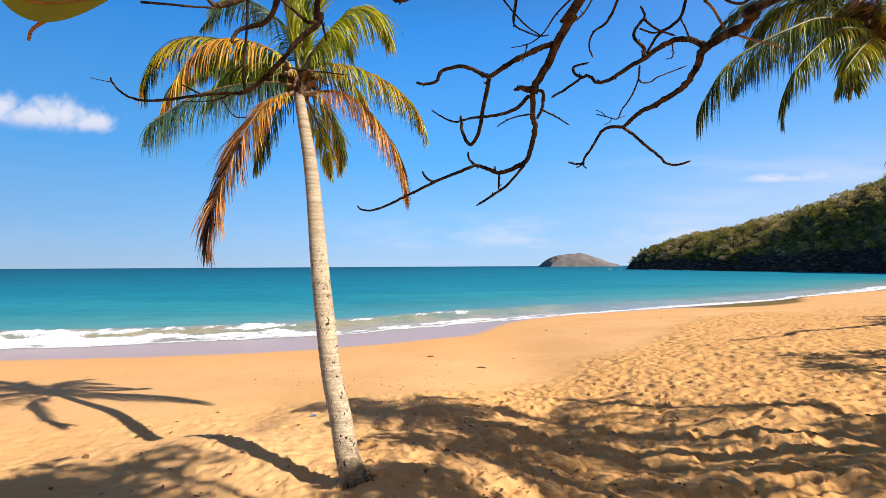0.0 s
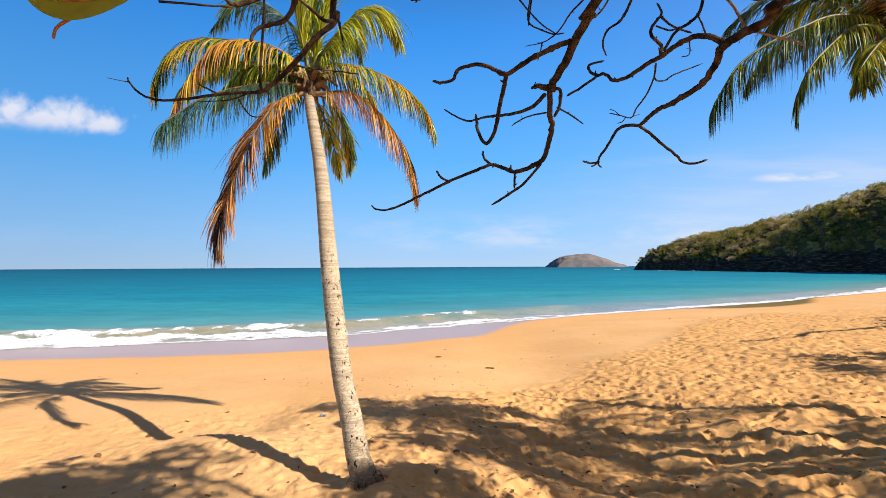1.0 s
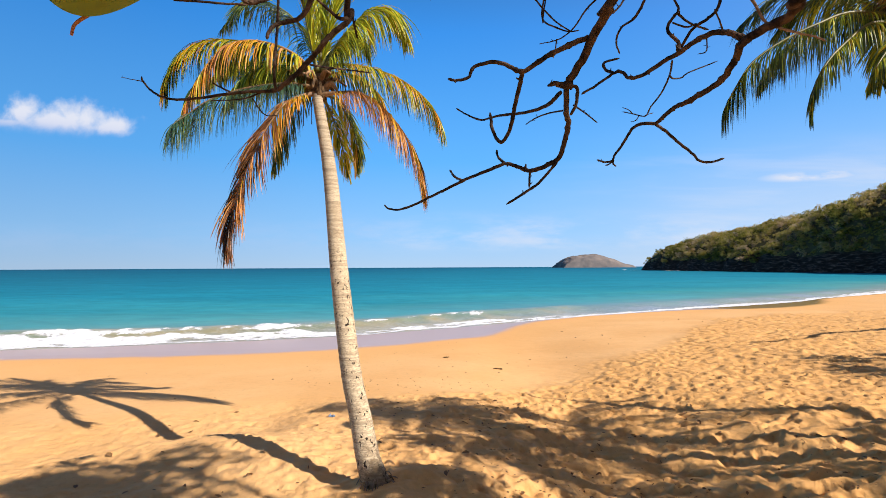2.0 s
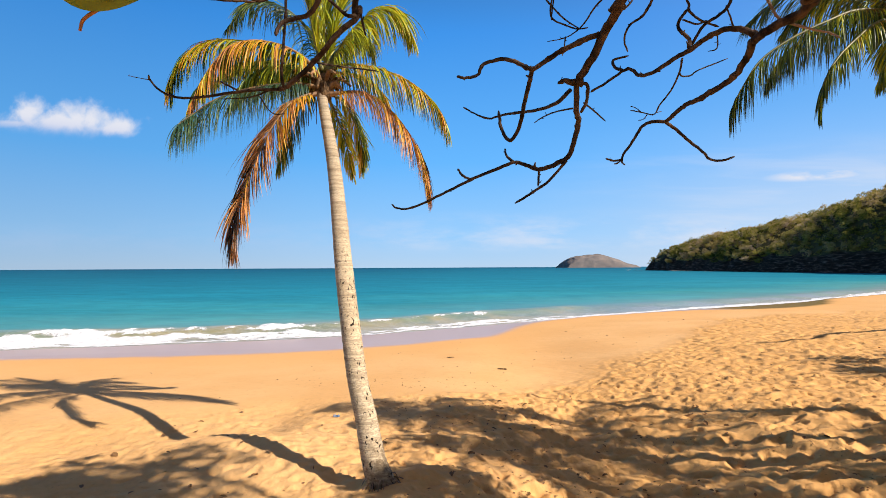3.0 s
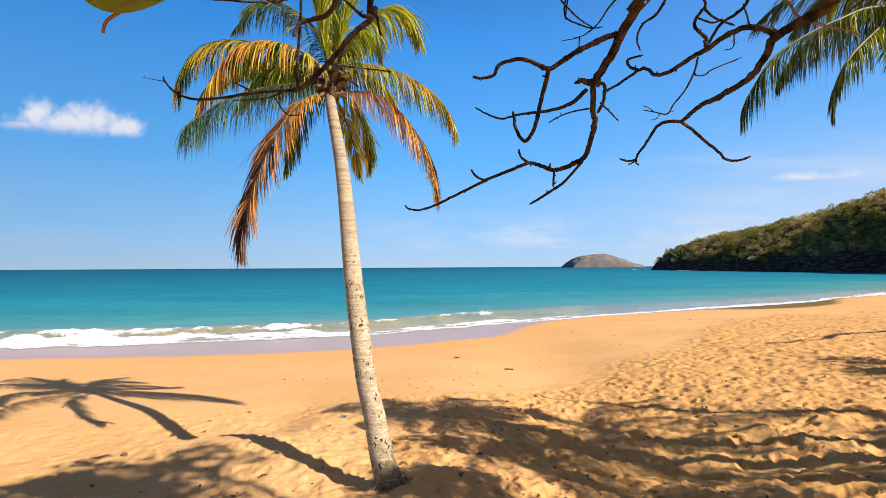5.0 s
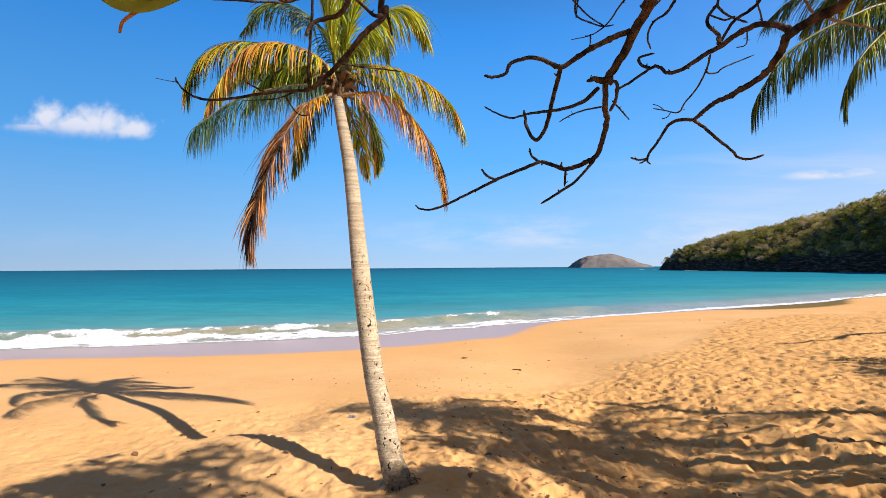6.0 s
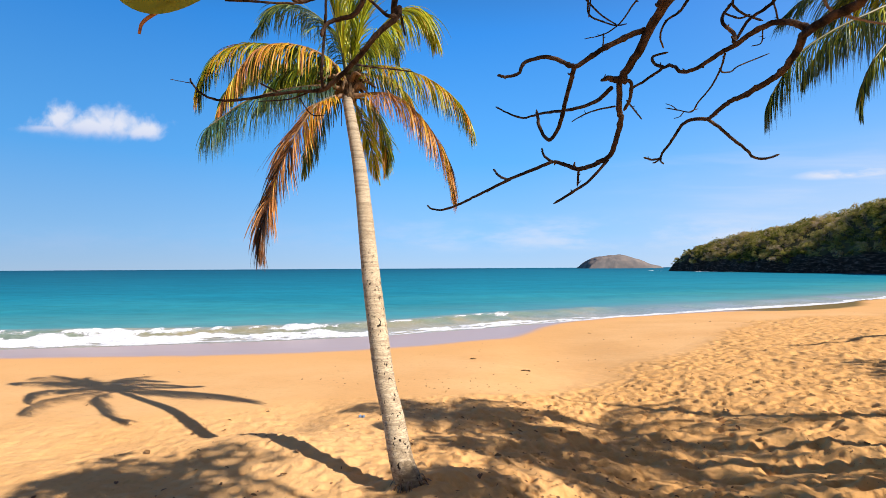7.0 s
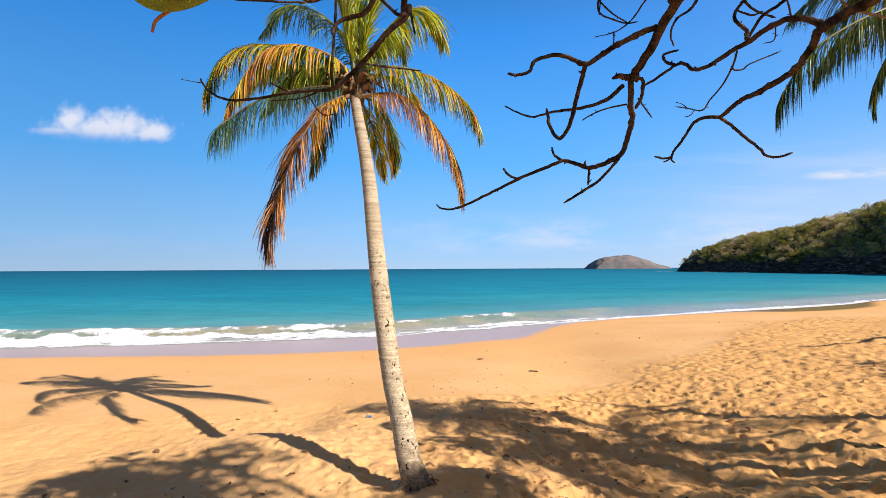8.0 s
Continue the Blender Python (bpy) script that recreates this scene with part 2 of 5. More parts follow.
def bark_material(name, dark, light):
    m, n = material(name)
    p = n.place()
    t = n.noise(22, 5, 0.6, n.stretch(p, (1, 1, 0.7)))
    s = n.noise(7, 3, 0.5, p)
    col = n.mix(n.smooth(t, 0.35, 0.68), (*dark, 1), (*light, 1))
    col = n.mix(n.math("MULTIPLY", n.smooth(s, 0.5, 0.7), 0.4), col, (light[0] * 1.25, light[1] * 1.2, light[2] * 1.15, 1))
    finish(n, principled(n, col, 0.88, n.bump(n.math("ADD", t, n.noise(110, 2, 0.6, p)), 0.011, 0.9), spec=0.15))
    return m


def leaf_material(name, stops, glow=0.35, rough=0.45, scale=3.0, own=0.7):
    """Leaf tissue: each blade its own tone, light passing through."""
    m, n = material(name)
    r = n.add("ShaderNodeNewGeometry").outputs["Random Per Island"]
    p = n.place()
    x = n.math("ADD", n.math("MULTIPLY", r, own), n.math("MULTIPLY", n.noise(scale, 3, 0.6, p), 1.15 - own))
    col = n.ramp(n.math("SUBTRACT", x, 0.1, clamp=True), stops)
    a = principled(n, col, rough, spec=0.35)
    b = n.add("ShaderNodeBsdfTranslucent", {"Color": n.mix(0.35, col, (0.55, 0.50, 0.06, 1), "MIX") if glow > 0.2 else col}).outputs[0]
    finish(n, n.add("ShaderNodeMixShader", {0: glow, 1: a, 2: b}).outputs[0])
    return m


def leaflet_material():
    """Palm leaflets that ripen from green over yellow and orange to brown; darker tones and the bluish mix also stand
    for shade.
    """
    m, n = material("palm_leaflet")
    geo = n.add("ShaderNodeNewGeometry").outputs
    ripe_shade = n.add("ShaderNodeAttribute", attribute_name="ripe_shade").outputs["Fac"]
    shade_tint = n.add("ShaderNodeAttribute", attribute_name="blue").outputs["Fac"]
    x = n.math("ADD", ripe_shade, n.math("MULTIPLY", n.math("SUBTRACT", geo["Random Per Island"], 0.5), 0.14))
    x = n.math("ADD", x, n.math("MULTIPLY", n.math("SUBTRACT", n.noise(9, 3, 0.6, geo["Position"]), 0.5), 0.16), clamp=True)
    col = n.ramp(x, [(0.0, (0.008, 0.030, 0.012)), (0.17, (0.026, 0.068, 0.012)), (0.30, (0.10, 0.17, 0.010)), (0.41, (0.50, 0.54, 0.03)), (0.54, (0.58, 0.37, 0.012)),
                     (0.66, (0.68, 0.29, 0.03)), (0.78, (0.74, 0.36, 0.12)), (0.90, (0.26, 0.10, 0.035)), (1.0, (0.045, 0.022, 0.014))])
    # blue-green mixed into the colour of leaflets that hang in shade
    col = n.mix(n.math("MULTIPLY", shade_tint, 0.7), col, (0.045, 0.115, 0.075, 1))
    a = principled(n, col, 0.40, spec=0.4)
    b = n.add("ShaderNodeBsdfTranslucent", {"Color": n.mix(0.3, col, (0.55, 0.50, 0.06, 1))}).outputs[0]
    finish(n, n.add("ShaderNodeMixShader", {0: n.smooth(x, 0.5, 0.75, 0.20, 0.10), 1: a, 2: b}).outputs[0])
    return m


def rock_material():
    m, n = material("sea_cliff_rock")
    p = n.place()
    t = n.noise(0.35, 6, 0.65, n.stretch(p, (1, 1, 4.5)))
    col = n.ramp(t, [(0.3, (0.008, 0.007, 0.006)), (0.52, (0.045, 0.029, 0.021)), (0.72, (0.26, 0.175, 0.135))])
    finish(n, principled(n, col, 0.92, n.bump(t, 1.2, 0.9), spec=0.12))
    return m


def canopy_material():
    """Dry-season wood: from dark green over olive to leafless grey-brown crowns."""
    m, n = material("headland_canopy")
    geo = n.add("ShaderNodeNewGeometry").outputs
    tint = n.add("ShaderNodeAttribute", attribute_name="tint").outputs["Fac"]
    x = n.math("ADD", tint, n.math("MULTIPLY", n.math("SUBTRACT", geo["Random Per Island"], 0.5), 0.4))
    col = n.ramp(n.math("ADD", x, 0.0, clamp=True), [(0.0, (0.05, 0.07, 0.015)), (0.25, (0.23, 0.225, 0.045)), (0.5, (0.42, 0.35, 0.09)), (0.75, (0.52, 0.385, 0.17)), (1.0, (0.58, 0.44, 0.30))])
    a = n.add("ShaderNodeBsdfDiffuse", {"Color": col}).outputs[0]
    b = n.add("ShaderNodeBsdfTranslucent", {"Color": col}).outputs[0]
    finish(n, n.add("ShaderNodeMixShader", {0: 0.6, 1: a, 2: b}).outputs[0])
    return m


def hill_material(name, stops, scale):
    m, n = material(name)
    p = n.place()
    t = n.math("ADD", n.math("MULTIPLY", n.noise(scale, 6, 0.65, p), 0.7), n.math("MULTIPLY", n.noise(scale * 0.2, 3, 0.5, p), 0.3))
    finish(n, principled(n, n.ramp(t, stops), 0.95, n.bump(t, 0.12 / scale, 0.9), spec=0.1))
    return m


def plain_material(name, a, b, scale, rough=0.6, bump=0.002):
    m, n = material(name)
    p = n.place()
    t = n.noise(scale, 4, 0.6, p)
    finish(n, principled(n, n.mix(n.smooth(t, 0.35, 0.65), (*a, 1), (*b, 1)), rough, n.bump(t, bump, 0.6)))
    return m


SAND, SEA, FOAM = sand_material(), sea_material(), foam_material()
PALM_BARK = bark_palm_material()
BARK = bark_material("branch_bark", (0.015, 0.010, 0.008), (0.112, 0.068, 0.044))
PALE_BARK = bark_material("pale_twig_bark", (0.16, 0.10, 0.07), (0.34, 0.24, 0.17))
LEAFLET = leaflet_material()
RACHIS = plain_material("frond_stalk", (0.09, 0.09, 0.016), (0.20, 0.165, 0.03), 9, 0.5)
RACHIS_DRY = plain_material("dry_frond_stalk", (0.17, 0.09, 0.038), (0.34, 0.19, 0.08), 9, 0.7)
FIBRE = bark_material("palm_fibre", (0.045, 0.028, 0.016), (0.22, 0.135, 0.065))
BROAD = leaf_material("broad_leaf", [(0.0, (0.03, 0.07, 0.012)), (0.6, (0.09, 0.15, 0.02)), (1.0, (0.28, 0.27, 0.04))], 0.35)
LITTER = leaf_material("fallen_leaf", [(0.0, (0.05, 0.025, 0.014)), (0.5, (0.17, 0.085, 0.035)), (0.78, (0.36, 0.20, 0.07)), (0.9, (0.62, 0.46, 0.05)), (1.0, (0.66, 0.50, 0.05))], 0.1, 0.75)
ROCK = rock_material()
WOODS = hill_material("woodland_floor", [(0.3, (0.03, 0.032, 0.014)), (0.6, (0.10, 0.088, 0.04))], 0.2)
# island stops paled and blued, distance haze put into the colour
ISLAND = hill_material("hazed_grass_island", [(0.30, (0.09, 0.095, 0.10)), (0.5, (0.19, 0.165, 0.15)), (0.7, (0.29, 0.23, 0.19))], 0.03)
CANOPY = canopy_material()


# ---- shapes ----
def part(name, verts, faces, mats, parent=None, label="", smooth=True, index=None):
    """Links one mesh as an object, under a thing or a part where given."""
    me = bpy.data.meshes.new(name)
    me.from_pydata([tuple(v) for v in verts], [], [tuple(f) for f in faces])
    for mt in (mats if isinstance(mats, (list, tuple)) else [mats]):
        me.materials.append(mt)
    if index is not None:
        me.polygons.foreach_set("material_index", np.asarray(index, dtype=np.int32))
    me.polygons.foreach_set("use_smooth", np.full(len(me.polygons), smooth, dtype=bool))
    me.update()
    ob = new(name, me)
    if parent is not None:
        ob.parent = parent
        ob.matrix_parent_inverse = parent.matrix_world.inverted()
    if label:
        tagged(ob, label)
    return ob


def thing(name, at, label, category, group="", kind=""):
    e = new(name)
    e.location, e.empty_display_size = at, 0.3
    e.matrix_world = Matrix.Translation(at)
    return tagged(e, label, category, group, kind)


def spline(pts, per=6):
    """A Catmull-Rom line through control points."""
    p = np.array(pts, dtype=float)
    if len(p) == 2:
        return np.linspace(p[0], p[1], per + 1)
    q = np.vstack([2 * p[0] - p[1], p, 2 * p[-1] - p[-2]])
    out = []
    for i in range(1, len(q) - 2):
        a, b, c, d = q[i - 1:i + 3]
        for t in np.linspace(0, 1, per, endpoint=False):
            out.append(0.5 * (2 * b + (c - a) * t + (2 * a - 5 * b + 4 * c - d) * t ** 2 + (3 * b - a - 3 * c + d) * t ** 3))
    return np.array(out + [p[-1]])


def tube(line, radii, sides=8, lumps=0.0, seed=0):
    """Verts and faces of a closed tube along a line."""
    rng = np.random.RandomState(seed)
    n = len(line)
    tan = np.gradient(line, axis=0)
    tan /= np.linalg.norm(tan, axis=1)[:, None] + 1e-9
    ref = np.array((0.0, 0.0, 1.0)) if abs(tan[0][2]) < 0.9 else np.array((0.0, 1.0, 0.0))
    verts, faces = [], []
    for i in range(n):
        a = ref - tan[i] * (ref @ tan[i])
        a /= np.linalg.norm(a) + 1e-9
        ref = a
        b = np.cross(tan[i], a)
        for k in range(sides):
            w = 2 * math.pi * k / sides
            r = radii[i] * (1 + lumps * (rng.rand() - 0.5) * 2)
            verts.append(line[i] + (a * math.cos(w) + b * math.sin(w)) * r)
    for i in range(n - 1):
        for k in range(sides):
            k2 = (k + 1) % sides
            faces.append((i * sides + k, i * sides + k2, (i + 1) * sides + k2, (i + 1) * sides + k))
    faces.append(tuple(range(sides - 1, -1, -1)))
    faces.append(tuple((n - 1) * sides + k for k in range(sides)))
    return verts, faces


def hash2(ix, iy, seed):
    h = (ix.astype(np.int64) * 374761393 + iy.astype(np.int64) * 668265263 + seed * 974634777) & 0x7FFFFFFF
    h = ((h ^ (h >> 13)) * 1274126177) & 0x7FFFFFFF
    return ((h ^ (h >> 16)) & 0xFFFFF) / float(0x100000)


def value_noise(x, y, seed=0):
    """Smooth noise in -1..1 on arrays."""
    ix, iy = np.floor(x), np.floor(y)
    fx, fy = x - ix, y - iy
    fx, fy = fx * fx * (3 - 2 * fx), fy * fy * (3 - 2 * fy)
    a, b = hash2(ix, iy, seed), hash2(ix + 1, iy, seed)
    c, d = hash2(ix, iy + 1, seed), hash2(ix + 1, iy + 1, seed)
    return ((a + (b - a) * fx) * (1 - fy) + (c + (d - c) * fx) * fy) * 2 - 1


def pits(x, y, cell, seed):
    """Footprint dimples with a raised rim, one in most cells of a jittered grid."""
    ix, iy = np.floor(x / cell), np.floor(y / cell)
    h = np.zeros_like(x)
    for dx in (-1, 0, 1):
        for dy in (-1, 0, 1):
            jx, jy = ix + dx, iy + dy
            cx, cy = (jx + hash2(jx, jy, seed)) * cell, (jy + hash2(jx, jy, seed + 1)) * cell
            turn, deep = hash2(jx, jy, seed + 2) * math.pi, hash2(jx, jy, seed + 3)
            ux, uy = x - cx, y - cy
            a, b = ux * np.cos(turn) + uy * np.sin(turn), -ux * np.sin(turn) + uy * np.cos(turn)
            d = np.sqrt((a / 0.5) ** 2 + (b / 0.28) ** 2) / cell
            h += deep * (0.45 * np.exp(-((d - 1.0) / 0.35) ** 2) - np.exp(-(d / 0.62) ** 2))
    return h


def ramp01(x, lo, hi):
    t = np.clip((x - lo) / (hi - lo), 0, 1)
    return t * t * (3 - 2 * t)


# the damp line of the beach, y for x, and what follows from it
SHORE_X = np.array((-4500, -400, -100, -40, -14.7, -9.5, -4.6, 1.2, 3.4, 7.4, 16, 19.7, 24, 28.7, 32, 51, 80, 130, 165, 4500.0))
SHORE_Y = np.array((-1060, -75, 1, 12, 17.3, 18.35, 19.4, 22.4, 27.0, 30.7, 35.2, 35.5, 37.2, 40.6, 46.0, 58.4, 82, 104, 120, 300.0))
TABLE_X = np.arange(-4500, 4500.1, 0.4)
TABLE_Y = np.interp(TABLE_X, SHORE_X, SHORE_Y)
for _ in range(2):
    TABLE_Y[2:-2] = (TABLE_Y[:-4] + TABLE_Y[1:-3] + TABLE_Y[2:-2] + TABLE_Y[3:-1] + TABLE_Y[4:]) / 5
TABLE_S = np.gradient(TABLE_Y, TABLE_X)


def seaward(x, y):
    """Metres to seaward of the damp line."""
    return (y - np.interp(x, TABLE_X, TABLE_Y)) / np.sqrt(1 + np.interp(x, TABLE_X, TABLE_S) ** 2)


# the water's edge on the sand, smoother than the damp line
EDGE_X = np.array((-4500, -400, -100, -40, -17.2, -9.3, -4.8, 2.4, 13.3, 25, 36, 52, 80, 130, 165, 4500.0))
EDGE_Y = np.array((-1050, -70, 4.5, 15.5, 20.6, 22.8, 24.6, 29.4, 36.6, 43.2, 49.8, 61.5, 85, 107, 123, 310.0))
TABLE_E = np.interp(TABLE_X, EDGE_X, EDGE_Y)
for _ in range(12):
    TABLE_E[2:-2] = (TABLE_E[:-4] + TABLE_E[1:-3] + TABLE_E[2:-2] + TABLE_E[3:-1] + TABLE_E[4:]) / 5
TABLE_T = np.gradient(TABLE_E, TABLE_X)


def offshore(x, y):
    """Metres out from the water's edge."""
    return (y - np.interp(x, TABLE_X, TABLE_E)) / np.sqrt(1 + np.interp(x, TABLE_X, TABLE_T) ** 2)


def trodden(x, y):
    edge = np.interp(x, (-12, -5, -2, 3, 8, 12, 30, 60), (6.2, 7.2, 8.8, 12, 17.4, 25, 33, 52)) + value_noise(x * 0.35, y * 0.35, 5) * 1.3
    return ramp01(edge - y, -0.7, 0.9)


def ground(x, y):
    """Height of the sand on arrays of plan places."""
    w = seaward(x, y)
    z = np.interp(-w, (0, 4, 9, 12, 16, 22, 40, 400), (0.3, 0.5, 0.78, 0.95, 1.2, 1.45, 1.7, 3.0))
    gap = np.maximum(np.interp(x, TABLE_X, TABLE_E) - np.interp(x, TABLE_X, TABLE_Y), 1.5)
    share = (y - np.interp(x, TABLE_X, TABLE_Y)) / gap
    z = np.where(w > 0, np.where(share < 1, 0.3 * (1 - share), np.maximum(-0.045 * offshore(x, y), -30)), z)
    near = np.exp(-((x * x + y * y) / 60.0 ** 2))
    t = trodden(x, y)
    r = np.sqrt(x * x + y * y)
    dip = -0.15 * ramp01(r, 7.55, 7.95) * ramp01(r, 10.4, 8.2) * ramp01(-x, 2.2, 3.1) * ramp01(-x, 9.0, 7.0)
    crest = np.exp(-(((x + 2.75) / 1.4) ** 2 + ((y - 6.3) / 0.75) ** 2)) * 0.18
    rise = np.exp(-(((x + 0.6) / 0.6) ** 2 + ((y - 4.95) / 0.55) ** 2)) * 0.115
    bank = np.exp(-(((x + 1.6) / 0.9) ** 2 + ((y - 5.5) / 0.55) ** 2)) * 0.05
    z = z + dip + crest + rise + bank
    strong = np.interp(x, (-6, -2, 1, 40), (0.28, 0.45, 1.0, 1.0))
    fine = ramp01(y + 0.25 * np.abs(x), 7.5, 11.0)
    broad = 1 - 0.6 * fine
    rough = (value_noise(x * 0.9, y * 0.9, 1) * 0.05 + value_noise(x * 2.3, y * 2.3, 2) * 0.032) * broad + value_noise(x * 5.5, y * 6.5, 3) * 0.026 + value_noise(x * 12, y * 14, 10) * 0.008
    ridge = (1 - np.abs(value_noise(x * 1.1 + 7, y * 2.7, 8))) ** 2 * 0.060 + (1 - np.abs(value_noise(x * 3.0, y * 5.2 + 3, 9))) ** 2 * 0.030
    rough = rough + ridge * np.interp(x, (-2, 1.5), (0.3, 1.0)) * broad - 0.03
    rough = rough + pits(x, y, 0.40, 11) * 0.052 * broad + pits(x, y, 0.24, 21) * (0.047 + 0.026 * fine) + pits(x, y, 0.15, 25) * 0.027
    soft = value_noise(x * 0.3, y * 0.3, 4) * 0.03 + value_noise(x * 3, y * 3, 6) * 0.004
    return z + near * (rough * t * strong + soft * ramp01(-w, 0.0, 5.0))


def height(x, y):
    return float(ground(np.array([float(x)]), np.array([float(y)]))[0])


def fan(rings, dense=0.0042, spread=0.86):
    """A polar sheet: plan places and faces, finest ahead of the viewer."""
    mid = np.arange(-spread, spread, dense)
    rest = np.linspace(spread, 2 * math.pi - spread, 170)
    ang = np.concatenate([mid, rest[:-1]])
    x = np.outer(rings, np.sin(ang)).ravel()
    y = np.outer(rings, np.cos(ang)).ravel()
    n, k = len(rings), len(ang)
    i, j = np.meshgrid(np.arange(n - 1), np.arange(k), indexing="ij")
    j2 = (j + 1) % k
    faces = np.stack([i * k + j, (i + 1) * k + j, (i + 1) * k + j2, i * k + j2], -1).reshape(-1, 4)
    return x, y, faces


def sheet(name, x, y, z, faces, mat, attributes):
    me = bpy.data.meshes.new(name)
    me.vertices.add(len(x))
    me.vertices.foreach_set("co", np.stack([x, y, z], -1).astype(np.float32).ravel())
    me.loops.add(len(faces) * 4)
    me.loops.foreach_set("vertex_index", faces[:, ::-1].astype(np.int32).ravel())
    me.polygons.add(len(faces))
    me.polygons.foreach_set("loop_start", np.arange(0, len(faces) * 4, 4, dtype=np.int32))
    me.polygons.foreach_set("use_smooth", np.ones(len(faces), dtype=bool))
    for key, values in attributes.items():
        me.attributes.new(key, "FLOAT", "POINT").data.foreach_set("value", values.astype(np.float32))
    me.materials.append(mat)
    me.update(calc_edges=True)
    me.validate()
    return new(name, me)


# ---- beach and sea ----
rings = np.concatenate([[0.0], np.geomspace(0.25, 4.0, 50, endpoint=False), np.geomspace(4.0, 30, 540, endpoint=False), np.geomspace(30, 4900, 150)])
gx, gy, gf = fan(rings, 0.0036)
ground_sheet = sheet("ground", gx, gy, ground(gx, gy), gf, SAND, {"shore": seaward(gx, gy) + np.interp(gx, (-40, -14.7, -9.5, -4.6, 1.2, 3.4), (0.3, 0.9, 1.7, 1.4, 0.6, 0.1)), "trodden": trodden(gx, gy)})
tagged(ground_sheet, "golden beach sand, trodden and shaded near the trees, smooth and wet by the sea", "sand", kind="structure")


def swell(x, y):
    """Height of the sea surface: a low breaking wave along the shore and lazy swell behind."""
    w = offshore(x, y)
    here = ramp01(np.abs(x), 60, 35)
    crest = 3.3 + value_noise(x * 0.12, y * 0 + 3, 31) * 0.6 + np.interp(x, (-20, -5, 5, 25), (0.6, 0.2, 0.0, 0.6))
    tall = np.interp(x, (-25, -14, -6, 6, 14, 30, 50), (0.40, 0.38, 0.34, 0.34, 0.24, 0.16, 0.3)) * (1 + 0.22 * value_noise(x * 0.5, y * 0, 33))
    d = w - crest
    z = tall * here * np.where(d < 0, np.exp(-(d / 0.75) ** 2), np.exp(-(d / 2.0) ** 2))
    z = z + 0.06 * here * np.exp(-((w - 12) / 2.2) ** 2) * (1 + value_noise(x * 0.1, y * 0, 35))
    z = z + 0.03 * value_noise(x * 0.5, y * 1.1, 36) * ramp01(w, 3, 12) + 0.012 * value_noise(x * 1.9, y * 2.6, 37) * ramp01(w, 2, 6)
    return z * ramp01(w, 0.3, 2.0) + 0.02


rings = np.concatenate([np.geomspace(15, 60, 280, endpoint=False), np.geomspace(60, 4950, 170)])
sx, sy, sf = fan(rings, 0.006)
keep = (offshore(sx, sy) > -0.8)[sf].all(axis=1)
sea = sheet("water", sx, sy, swell(sx, sy), sf[keep], SEA, {"shore": np.maximum(offshore(sx, sy), 0)})
tagged(sea, "turquoise sea turning deep teal towards the horizon, small breaking wave", "sea", kind="structure")


